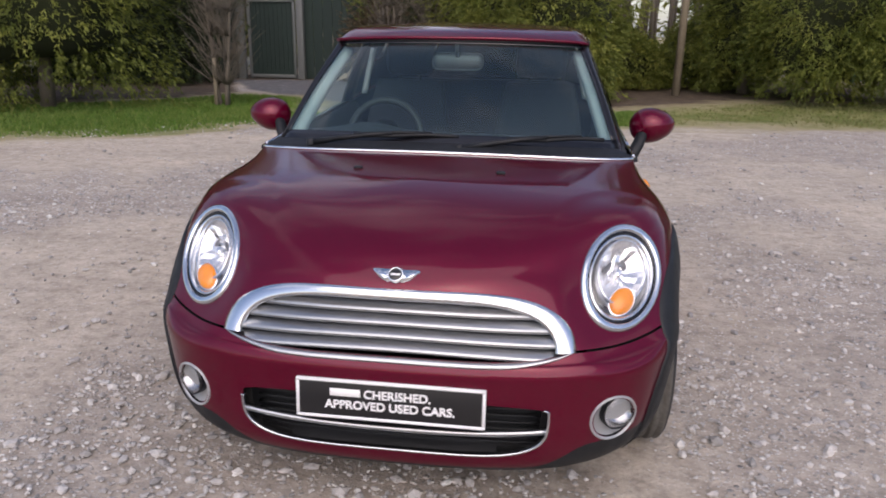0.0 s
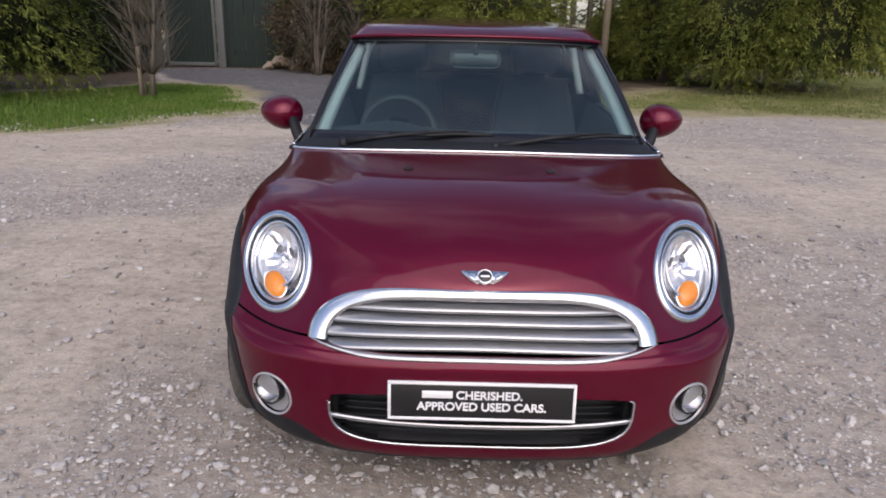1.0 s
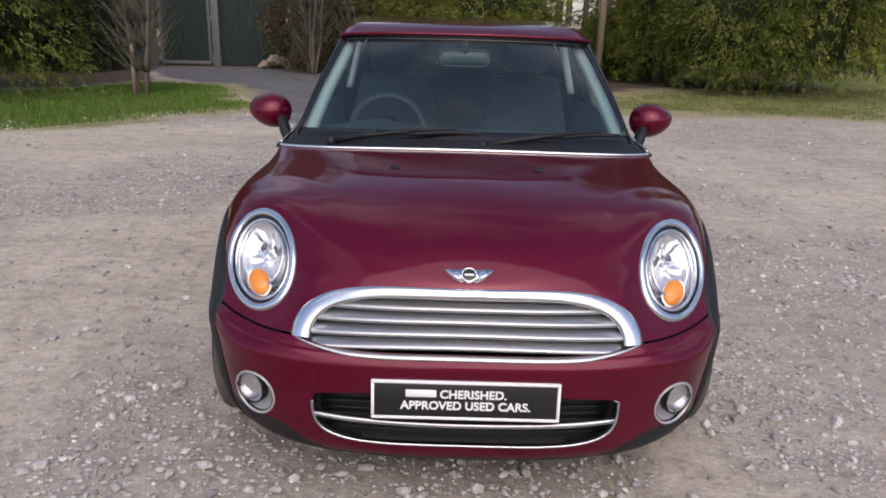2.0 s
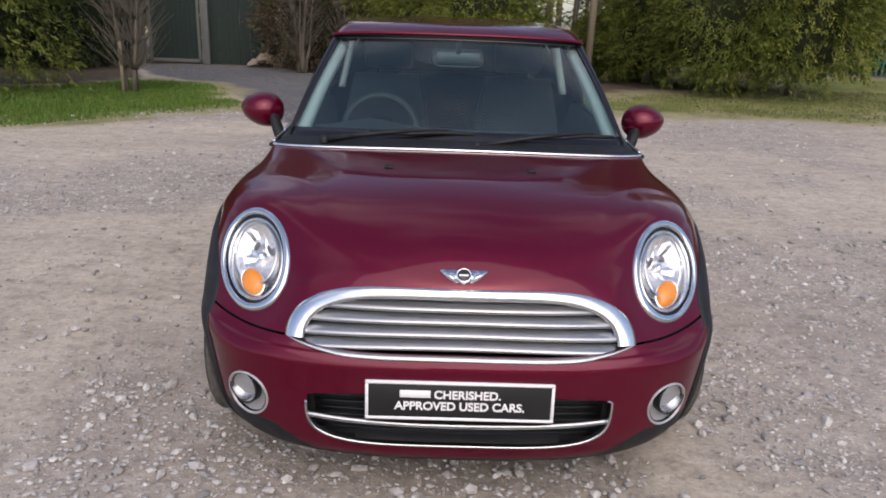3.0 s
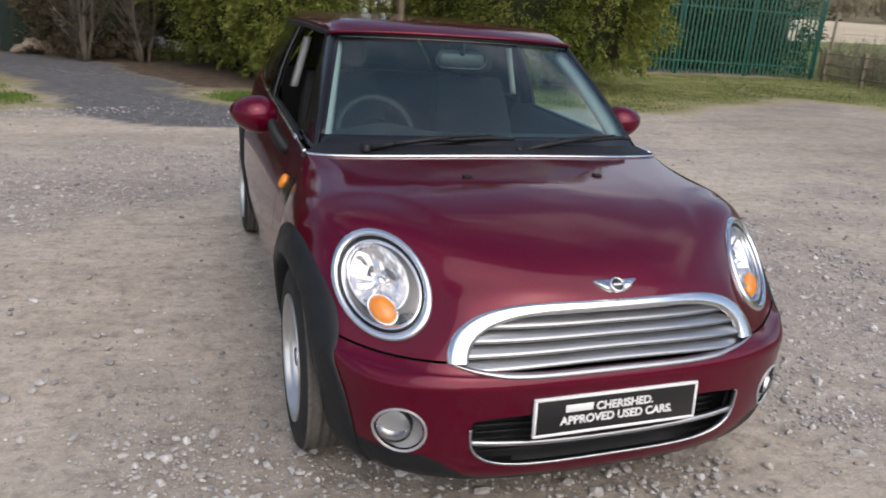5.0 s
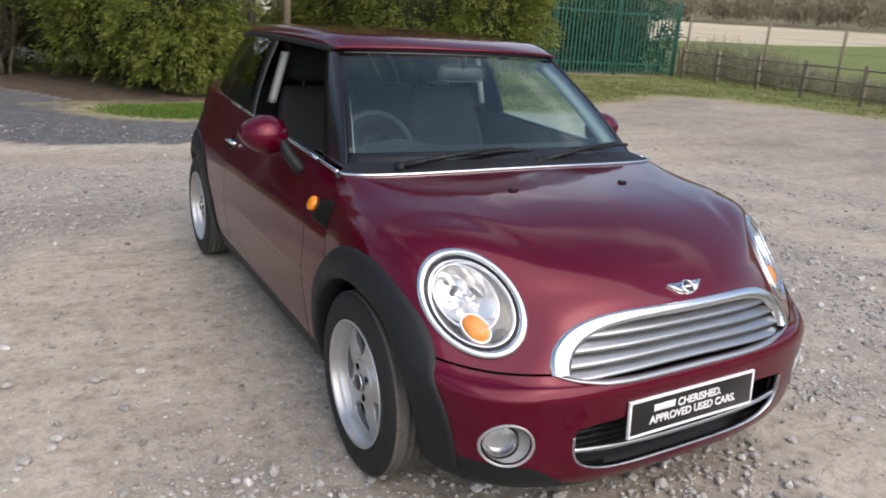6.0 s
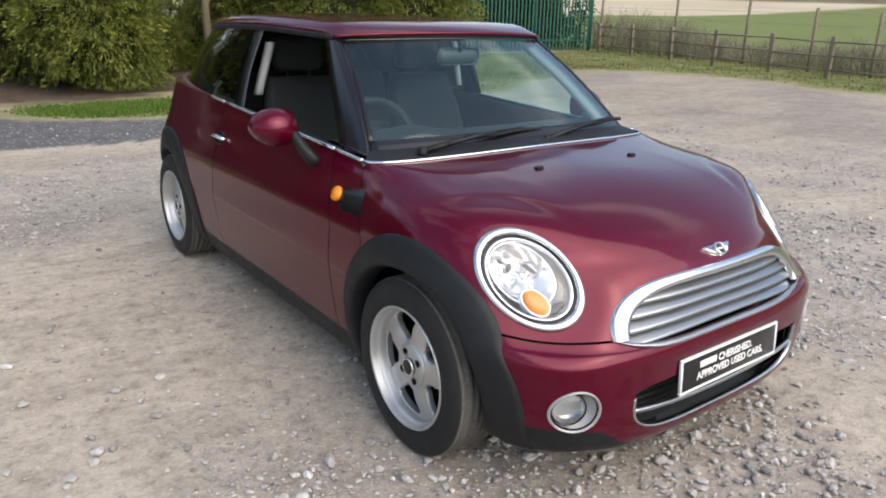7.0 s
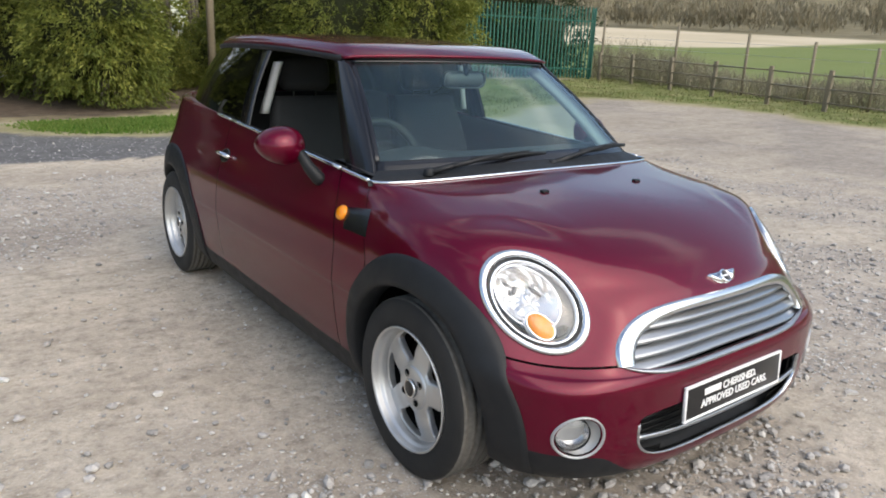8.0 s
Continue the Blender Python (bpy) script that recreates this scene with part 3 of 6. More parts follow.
def build_wheel(m):
    """A wheel whose axis is local z, outer face up."""
    drum = part("wheel", lathe([(0, -0.112), (0.165, -0.112), (0.172, -0.116), (0.172, -0.13), (0.06, -0.14), (0, -0.14)], 40), DARK)
    tyre_profile = [(0.198, -0.165), (0.215, -0.178), (0.255, -0.183), (0.285, -0.172), (0.296, -0.150)]
    for k in range(5):                      # grooves of the tread
        z = -0.142 + 0.028 * k
        tyre_profile += [(0.299, z - 0.008), (0.299, z + 0.008), (0.292, z + 0.010), (0.292, z + 0.018)]
    tyre_profile += [(0.298, -0.002), (0.294, 0.005), (0.283, 0.013), (0.262, 0.019), (0.235, 0.019), (0.214, 0.016), (0.203, 0.010)]
    bm = lathe(tyre_profile, 72)
    tyre = part("tyre", bm, [RUBBER, DUSTY], drum, "black rubber tyre with a dusty tread")
    for f in tyre.data.polygons:
        c = f.center
        f.material_index = 1 if math.hypot(c.x, c.y) > 0.288 and c.z < 0.004 else 0
    rim_profile = [(0.204, 0.010), (0.208, 0.017), (0.206, 0.021), (0.201, 0.020), (0.1985, 0.014), (0.1965, 0.002), (0.1945, -0.004), (0.1905, -0.007), (0.1885, -0.014), (0.1865, -0.024), (0.1845, -0.034)]
    part("rim", lathe(rim_profile, 72), ALLOY, drum, "silver alloy rim with a stepped lip")
    # barrel and drum are near-black: the darkness inside the wheel is in their colour
    part("rim_barrel", lathe([(0.184, -0.036), (0.182, -0.10), (0.188, -0.16), (0.200, -0.17)], 48), DARK, drum)

    def dish(r):
        """Height of the cast face: a flat hub, and spokes that fall gently back to the rim."""
        return -0.014 - 0.010 * float(smoothstep(0.060, 0.105, r)) - 0.010 * float(smoothstep(0.12, 0.182, r))

    # cast face: five broad flat spokes with three-cornered windows between them
    bm = bmesh.new()
    for k in range(5):
        mid = 2 * math.pi * (k + 0.5) / 5 + math.pi / 2
        n = 48
        loops = []
        for step in range(8):
            loop = []
            for i in range(n):
                a = 2 * math.pi * i / n
                c, sn = math.cos(a), math.sin(a)
                # window: r along c, turn along sn; corners rounded
                q = (abs(c) ** 4.5 + abs(sn) ** 4.5) ** (-1 / 4.5)
                r0 = 0.1335 + 0.0465 * c * q
                t0 = sn * q * radians(18.0 + 8.0 * c * q)
                s2 = max(abs(c), abs(sn))
                r1 = 0.101 + (0.0845 if c > 0 else 0.075) * c / s2
                t1 = radians(36) * sn / s2
                f = (0.0, 0.0, 0.015, 0.05, 0.12, 0.35, 0.7, 1.0)[step]
                r, th = r0 + (r1 - r0) * f, mid + t0 + (t1 - t0) * f
                drop = (0.022, 0.010, 0.0035, 0.0008, 0.0, 0.0, 0.0, 0.0)[step]
                crown = 0.0025 * math.sin(math.pi * 0.5 * f)
                loop.append(bm.verts.new((r * math.cos(th), r * math.sin(th), dish(r) - drop + crown)))
            loops.append(loop)
        for a, b in zip(loops[:-1], loops[1:]):
            for i in range(n):
                bm.faces.new((a[i], a[(i + 1) % n], b[(i + 1) % n], b[i]))
    bmesh.ops.remove_doubles(bm, verts=bm.verts[:], dist=0.0004)
    bmesh.ops.recalc_face_normals(bm, faces=bm.faces[:])
    if sum(f.normal.z * f.calc_area() for f in bm.faces) < 0:
        bmesh.ops.reverse_faces(bm, faces=bm.faces[:])
    part("wheel_face", bm, ALLOY, drum, "silver five-spoke alloy face")
    part("hub", lathe([(0.078, -0.026), (0.074, -0.013), (0.066, -0.009), (0.034, -0.007), (0, -0.007)], 40), ALLOY, drum)
    part("centre_cap", lathe([(0.029, -0.008), (0.029, -0.001), (0.025, 0.002), (0, 0.003)], 32), PLATEBLACK, drum, "dark centre cap")
    part("cap_ring", lathe([(0.029, -0.004), (0.032, 0.000), (0.028, 0.004), (0.025, 0.0025)], 32), CHROME, drum)
    for k in range(4):
        a = 2 * math.pi * (k + 0.5) / 4
        part("wheel_bolt", lathe([(0.0135, -0.0062), (0.0120, -0.0062), (0.0105, -0.0085), (0.006, -0.0062), (0, -0.0062)], 12, Matrix.Translation((0.050 * math.cos(a), 0.050 * math.sin(a), 0))), DARK, drum, smooth=False)
    drum.parent = car
    drum.matrix_basis = m
    return drum


WHEEL_TURN = -14.0
wheel = None
for side in (-1, 1):
    for ay in (AXLE_F, AXLE_R):
        m = facing((side * 0.806, ay, HUB_Z - 0.005), (side, 0, 0)) @ pose(0, 0, 0, 0, 0, WHEEL_TURN if ay == AXLE_F else 50)
        if wheel is None:
            wheel = build_wheel(m)
        else:
            copy_thing(wheel, m)

# ---------------------------------------------------------------- front trim
def rim_strip(outline, grow0, grow1, out, name, material, steps=120, parent=car, k0=0.0, k1=1.0, tuck=0.0):
    """A raised, rounded band that follows an outline on the nose."""
    P = []
    for i in range(steps + 1):
        k = k0 + (k1 - k0) * i / steps
        row = []
        for f, o in ((0.0, -0.012), (0.0, out * 0.6), (0.2, out * 0.95), (0.5, out), (0.8, out * 0.95), (1.0, out * 0.6), (1.0, -0.012)):
            x, z = outline(k % 1.0 if k1 - k0 >= 1 else k, grow0 + (grow1 - grow0) * f)
            x *= 1 - tuck * (1 - f)
            p, nor = on_front(x, z)
            row.append(p + Vector((nor.x * 0.5, nor.y, nor.z * 0.5)).normalized() * o)
        P.append([tuple(p) for p in row])
    bm = grid_bm(P)
    bmesh.ops.recalc_face_normals(bm, faces=bm.faces[:])
    return part(name, bm, material, parent)


grille_frame = rim_strip(grille_outline, -0.022, 0.006, 0.010, "grille_surround", RINGCHROME, 160, k1=0.5, tuck=0.055)
rim_strip(grille_outline, -0.011, 0.003, 0.009, "grille_lower_strip", SATIN, 100, k0=0.5, k1=1.0)
# four wing-shaped bars in the grille
for zc in (0.618, 0.584, 0.549, 0.514):
    half = 0.485
    while not inside(GRILLE, half, zc) and half > 0.2:
        half -= 0.004
    P = []
    for i in range(61):
        x = -half + 2 * half * i / 60
        zz = zc - 0.012 * (x / 0.485) ** 2
        p, nor = on_front(x, zz)
        P.append([(p.x, p.y + dy, zz + dz) for dz, dy in ((0.0160, 0.050), (0.0155, 0.034), (0.0105, 0.0240), (0.0040, 0.0130), (-0.0010, 0.0050), (-0.0040, 0.0012), (-0.0075, 0.0000), (-0.0115, 0.0006), (-0.0140, 0.003), (-0.0150, 0.012), (-0.0150, 0.045))])
    bm = grid_bm(P)
    bmesh.ops.recalc_face_normals(bm, faces=bm.faces[:])
    part("grille_bar", bm, SATIN, car, "satin silver grille bar")

# lower intake: thin bright outline and one bright bar
rim_strip(intake_outline, -0.005, 0.002, 0.005, "intake_trim", RINGCHROME, 240, k0=0.44, k1=1.06)
P = []
for i in range(31):
    x = -0.452 + 0.904 * i / 30
    a, b = on_front(x, 0.200)[0], on_front(x, 0.390)[0]
    k = 1.0 if 0 < i < 30 else 0.12         # the ends close against the bumper
    P.append([(x, a.y + 0.009, 0.196), (x, a.y + 0.075 * k, 0.200), (x, a.y + 0.085 * k, 0.225), (x, b.y + 0.085 * k, 0.375), (x, b.y + 0.075 * k, 0.400), (x, b.y + 0.008, 0.404)])
part("intake_duct", thicken(grid_bm(P), 0.004), PLASTIC, car)
P = []
for i in range(61):
    f = -1 + 2 * i / 60
    x = 0.426 * f
    z = 0.278 + 0.020 * abs(f) ** 2.2
    p, nor = on_front(x, z)
    P.append((p.x, p.y + 0.008, z))
part("intake_bar", sweep(P, 0.0085, 8), SATIN, car)
for k in range(7):
    z = 0.222 + 0.022 * k
    pts = [on_front(0.41 * f, z)[0] + Vector((0, 0.070, 0)) for f in np.linspace(-1, 1, 25)]
    part("intake_slat", sweep(pts, 0.004, 6), PLASTIC, car)

# number board
bp, bn = on_front(0, 0.365)
plate = part("plate", rounded_box(0.520, 0.010, 0.112, 0.004, pose(0, 0.037, 0.367, -4)), PLATEBLACK, car, "black plate with a white border")
PM = pose(0, 0.037, 0.367, -4)
for dx, dz, w, h in ((0, 0.0530, 0.524, 0.009), (0, -0.0530, 0.524, 0.009), (-0.2575, 0, 0.009, 0.097), (0.2575, 0, 0.009, 0.097)):
    part("plate_border", rounded_box(w, 0.011, h, 0.002, PM @ pose(dx, -0.0022, dz), 1), WHITE, plate)
part("plate_holder", rounded_box(0.505, 0.012, 0.100, 0.003, pose(0, 0.045, 0.367, -4)), PLASTIC, car)


def lettering(text, size, x, z, align):
    cu = bpy.data.curves.new("lettering", "FONT")
    cu.body, cu.size, cu.align_x, cu.extrude, cu.offset = text, size, align, 0.0008, 0.0009
    ob = new("lettering", cu)
    ob.data.materials.append(WHITE)
    ob.parent = plate
    ob.matrix_basis = PM @ pose(x, -0.0062, z, 90)
    return ob


lettering("CHERISHED.", 0.034, -0.072, 0.008, "LEFT")
lettering("APPROVED USED CARS.", 0.034, 0.000, -0.026, "CENTER")
part("printed_bar", rounded_box(0.085, 0.002, 0.022, 0.001, PM @ pose(-0.124, -0.0058, 0.0205), 1), WHITE, plate, "plain white bar")

# badge: round centre with two wings
bc, bnor = on_front(0, 0.697, 0.004)
BM = facing(bc, bnor)
part("badge", lathe([(0.021, -0.004), (0.021, 0.006), (0.017, 0.009), (0, 0.0095)], 32, BM), PLATEBLACK, car, "dark round badge with silver wings")
badge_ring = part("badge_ring", lathe([(0.0225, -0.004), (0.0225, 0.009), (0.0185, 0.012), (0.018, 0.008)], 32, BM), CHROME, car)
part("badge_bar", rounded_box(0.026, 0.006, 0.0016, 0.0006, BM @ pose(0, 0, 0.0098), 1), WHITE, car, "plain white bar")
for side in (-1, 1):
    outline = [(0.016, 0.016), (0.062, 0.018), (0.066, 0.015), (0.052, 0.002), (0.040, -0.010), (0.024, -0.017), (0.016, -0.019)]
    bm = bmesh.new()
    top = [bm.verts.new((side * x, y, 0.008 - 0.0035 * (x / 0.066) ** 2)) for x, y in outline]
    bot = [bm.verts.new((side * x * 1.02, y * 1.04, -0.006)) for x, y in outline]
    bm.faces.new(top)
    for i in range(len(outline)):
        j = (i + 1) % len(outline)
        bm.faces.new((top[i], top[j], bot[j], bot[i]))
    bmesh.ops.recalc_face_normals(bm, faces=bm.faces[:])
    bmesh.ops.transform(bm, matrix=BM, verts=bm.verts[:])
    part("badge_wing", bm, CHROME, car)

# headlamps
def lamp_part(name, bm, local, side, material, parent, label="", smooth=True):
    """Lays a piece, drawn round and flat with a ring of radius 0.158, into the lamp's bowed oval."""
    c, sn = math.cos(LAMP_LEAN), math.sin(LAMP_LEAN)
    for v in bm.verts:
        p = local @ v.co
        u, w = (p.x * c + p.y * sn) / 0.158, (p.y * c - p.x * sn) / 0.158
        q = LAMP_C + LAMP_U * (u * LAMP_A) + LAMP_V * (w * LAMP_B) + LAMP_N * (p.z + LAMP_BOW * (u * u - w * w))
        v.co = (side * q.x, q.y, q.z)
    if side < 0:
        bmesh.ops.reverse_faces(bm, faces=bm.faces[:])
    return part(name, bm, material, parent, label, smooth)


I4 = Matrix.Identity(4)
for side in (-1, 1):
    head = lamp_part("headlamp", lathe([(0.160, -0.030), (0.159, 0.002), (0.156, 0.007), (0.150, 0.010), (0.141, 0.010), (0.137, 0.007), (0.1345, 0.000), (0.134, -0.02)], 72), I4, side, RINGCHROME, car, "oval headlamp with a chrome ring")
    lamp_part("seal", lathe([(0.1345, -0.02), (0.1345, 0.002), (0.131, 0.003), (0.1275, 0.001), (0.127, -0.02)], 72), I4, side, GLOSSBLACK, head)
    lamp_part("inner_ring", lathe([(0.1275, -0.02), (0.127, 0.001), (0.122, 0.003), (0.117, -0.002), (0.114, -0.016)], 72), I4, side, CHROME, head)
    lamp_part("bowl", lathe([(0.116, -0.010), (0.111, -0.026), (0.095, -0.044), (0.06, -0.058), (0, -0.066)], 72), I4, side, BOWL, head, "white reflector bowl")
    # the main reflector fills most of the bowl, towards the outer side
    m2 = Matrix.Translation((0.015, 0.014, -0.004))
    lamp_part("reflector_rim", lathe([(0.097, -0.024), (0.098, -0.006), (0.0955, -0.003), (0.092, -0.006), (0.090, -0.016)], 64), m2, side, CHROME, head)
    rng = random.Random(5)
    P = []
    for i in range(26):
        a = 2 * math.pi * i / 26
        P.append([(r * math.cos(a), r * math.sin(a), h + rng.uniform(-0.004, 0.004) * (r < 0.085)) for r, h in ((0.091, -0.014), (0.078, -0.026), (0.060, -0.038), (0.040, -0.046), (0.026, -0.050), (0.012, -0.052))])
    lamp_part("reflector", grid_bm(P, closed_u=True), m2, side, REFLECTOR, head, smooth=False)
    lamp_part("bulb_shield", lathe([(0.016, -0.055), (0.017, -0.030), (0.013, -0.022), (0.006, -0.019), (0, -0.0185)], 24), m2, side, CHROME, head, "chrome bulb shield")
    # dark joints in the upper half of the reflector
    for x, y, turn, w in ((-0.030, 0.030, 30, 1.0), (0.032, 0.020, -65, 0.8), (0.058, 0.036, 20, 0.6)):
        lamp_part("reflector_recess", lathe([(0.017 * w, -0.034), (0.012 * w, -0.029), (0, -0.029)], 16), m2 @ Matrix.Translation((x, y, 0)) @ pose(0, 0, 0, 0, 0, turn) @ Matrix.Diagonal((1.3, 0.55, 1, 1)), side, LAMPGREY, head)
    m3 = Matrix.Translation((-0.010, -0.070, -0.003)) @ pose(0, 0, 0, 0, -14, 0) @ Matrix.Diagonal((1.12, 1.0, 1, 1))
    P = []
    for i in range(32):                     # ribbed amber lens
        a = 2 * math.pi * i / 32
        rib = 1.0 if i % 2 else 0.972
        P.append([(r * (rib if 0.01 < r < 0.038 else 1) * math.cos(a), r * math.sin(a), h) for r, h in ((0.037, -0.026), (0.037, -0.006), (0.031, 0.002 * rib), (0.018, 0.006), (0.0004, 0.008))])
    bm = grid_bm(P, closed_u=True)
    bmesh.ops.recalc_face_normals(bm, faces=bm.faces[:])
    lamp_part("turn_signal", bm, m3, side, AMBER, head, "amber turn signal")
    lamp_part("signal_housing", lathe([(0.0425, -0.040), (0.0425, -0.010), (0.039, -0.005), (0.037, -0.008)], 32), m3, side, CHROME, head)
    # dark recesses beside the signal
    for x, y, turn in ((0.040, -0.080, 35), (-0.066, -0.072, -40)):
        lamp_part("lamp_recess", lathe([(0.024, -0.016), (0.018, -0.012), (0, -0.011)], 24), Matrix.Translation((x, y, -0.010)) @ pose(0, 0, 0, 0, 0, turn) @ Matrix.Diagonal((1.5, 0.55, 1, 1)), side, GLOSSBLACK, head)
    lens = lamp_part("lens", lathe([(0.126, 0.002), (0.116, 0.008), (0.095, 0.014), (0.06, 0.019), (0.03, 0.021), (0, 0.022)], 64), I4, side, CLEAR, head, "clear lamp glass")
    lens.visible_shadow = False
    # fog lamp
    fc, fn = on_front(side * FOG_X, FOG_Z)
    F = facing(fc, (fn.x, fn.y, 0.02)) @ pose(0, 0, 0, 0, 0, 0)
    P = []
    for i in range(48):
        a = 2 * math.pi * i / 48
        row = []
        for r, out in ((1.0, 0.000), (0.99, 0.004), (0.95, 0.006), (0.91, 0.004), (0.86, -0.008), (0.70, -0.020), (0.40, -0.028), (0.02, -0.030)):
            q, nq = on_front(side * FOG_X + 0.066 * r * math.cos(a), FOG_Z + 0.069 * r * math.sin(a))
            row.append(tuple(q + Vector((nq.x * 0.5, nq.y, nq.z * 0.3)).normalized() * out))
        P.append(row)
    bm = grid_bm(P, closed_u=True)
    bmesh.ops.recalc_face_normals(bm, faces=bm.faces[:])
    fog = part("fog_lamp", bm, CUP, car, "fog lamp in a satin silver cup")
    fm = F @ Matrix.Translation((side * 0.022, 0.010, -0.004)) @ Matrix.Diagonal((1.15, 1.12, 1, 1))
    part("fog_reflector", lathe([(0.043, -0.004), (0.036, -0.022), (0.018, -0.034), (0, -0.036)], 40, fm), FOGREF, fog)
    part("fog_ring", lathe([(0.0455, -0.03), (0.0455, 0.001), (0.043, 0.003), (0.042, -0.004)], 40, fm), GLOSSBLACK, fog)
    g = part("fog_glass", lathe([(0.043, 0.0), (0.036, 0.006), (0.02, 0.011), (0, 0.013)], 40, fm), CLEAR, fog)
    g.visible_shadow = False

# ---------------------------------------------------------------- cabin
def top_edge(y, side):
    """The belt line."""
    p = shell(u_of_y(y) if y <= TAIL_START else 2 + 0.5 * (y - TAIL_START) / 0.6, 13)
    return Vector((side * p[0], p[1], p[2] - 0.0))


ROOF_F, ROOF_R = 1.50, 3.42


def rail(y, side):
    """The gutter line of the roof, where side glass meets it; it draws in towards the tail."""
    f = (y - 1.58) / (3.40 - 1.58)
    x = 0.548 + 0.030 * math.sin(math.pi * min(max(f, 0), 0.5))
    if y > 2.3:
        x *= math.sqrt(max(0.02, 1 - ((y - 2.3) / 1.17) ** 4))
    return Vector((side * x, y, 1.295 + 0.030 * math.sin(math.pi * min(max(f, 0), 1)) - 0.01 * f))


def glass_foot(y, side):
    """Where the side glass meets the shoulder."""
    p = top_edge(y, side)
    if y > 2.3:
        p.x *= math.sqrt(max(0.02, 1 - ((y - 2.3) / 1.38) ** 4))
        p.z += 0.010 * float(smoothstep(2.3, 3.2, y))
    p.y = y
    return p


def outward(bm, centre=(0, 2.1, 0.9)):
    """Turns a sheet's faces away from centre."""
    bm.normal_update()
    c = Vector(centre)
    if sum(f.normal.dot(f.calc_center_median() - c) for f in bm.faces) < 0:
        bmesh.ops.reverse_faces(bm, faces=bm.faces[:])
    return bm


# windscreen and what frames it
def screen_point(f, g):
    """f -1..1 across, g 0..1 up."""
    wb, wt = 0.676, 0.528
    w = wb + (wt - wb) * g
    x = f * w
    yb, zb = 0.985 + 0.125 * abs(f) ** 2.2, 0.918 - 0.018 * abs(f) ** 2
    yt, zt = 1.470 + 0.115 * abs(f) ** 2.2, 1.300 - 0.010 * abs(f) ** 2
    h = 0.020 * math.sin(math.pi * g)
    return Vector((x, yb + (yt - yb) * g - h * 0.6, zb + (zt - zb) * g + h * 0.8))


def screen_grid(f0, f1, nf, g0, g1, ng, out=0.0):
    P = []
    for i in range(nf + 1):
        f = f0 + (f1 - f0) * i / nf
        row = []
        for j in range(ng + 1):
            p = screen_point(f, g0 + (g1 - g0) * j / ng)
            row.append((p.x, p.y - out * 0.6, p.z + out * 0.8))
        P.append(row)
    return P


screen = part("windscreen", outward(grid_bm(screen_grid(-1, 1, 40, 0.0, 1, 24))), SCREEN, car, "tinted windscreen")
screen.visible_shadow = False
for args in ((-1, 1, 40, 0.0, 0.10, 3), (-1, 1, 40, 0.965, 1.0, 2), (-1, -0.972, 3, 0.10, 0.965, 20), (0.972, 1, 3, 0.10, 0.965, 20)):
    bm = grid_bm(screen_grid(*args, out=0.003))
    part("black_border", thicken(bm, 0.002), GLOSSBLACK, screen)
# scuttle: black panel between bonnet and glass
P = []
for i in range(41):
    f = -1 + 2 * i / 40
    a = screen_point(f, 0.03)
    b = Vector((f * 0.738, 0.930 + 0.130 * abs(f) ** 2.3, 0.905 - 0.015 * f * f))
    P.append([tuple(b + Vector((0, 0.004, -0.012))), tuple(b + Vector((0, 0.012, 0.001))), tuple(b.lerp(a, 0.6) + Vector((0, 0, 0.000))), tuple(a + Vector((0, 0.0, 0.004)))])
bm = grid_bm(P)
part("scuttle", bm, PLASTIC, car, "black scuttle panel")
# bright strip along the bonnet's rear edge and on along the belt
pts = []
for i in range(61):
    f = -1 + 2 * i / 60
    u = abs(f)
    p = shell(u * 0.996, 13)
    pts.append((math.copysign(p[0], f), p[1] + 0.002, p[2] + 0.003))
part("bonnet_strip", sweep(pts, 0.0058, 8), CHROME, car, "bright strip along the bonnet edge")
for side in (-1, 1):
    for y0, y1 in ((NOSE_TOP + 0.007, DOOR_F - 0.004), (DOOR_F + 0.004, DOOR_R - 0.004), (DOOR_R + 0.004, 2.60)):
        pts = [top_edge(y0 + (y1 - y0) * i / 16, side) + Vector((side * 0.002, 0, 0.004)) for i in range(17)]
        part("belt_strip", sweep(pts, 0.0075, 8), CHROME, car)

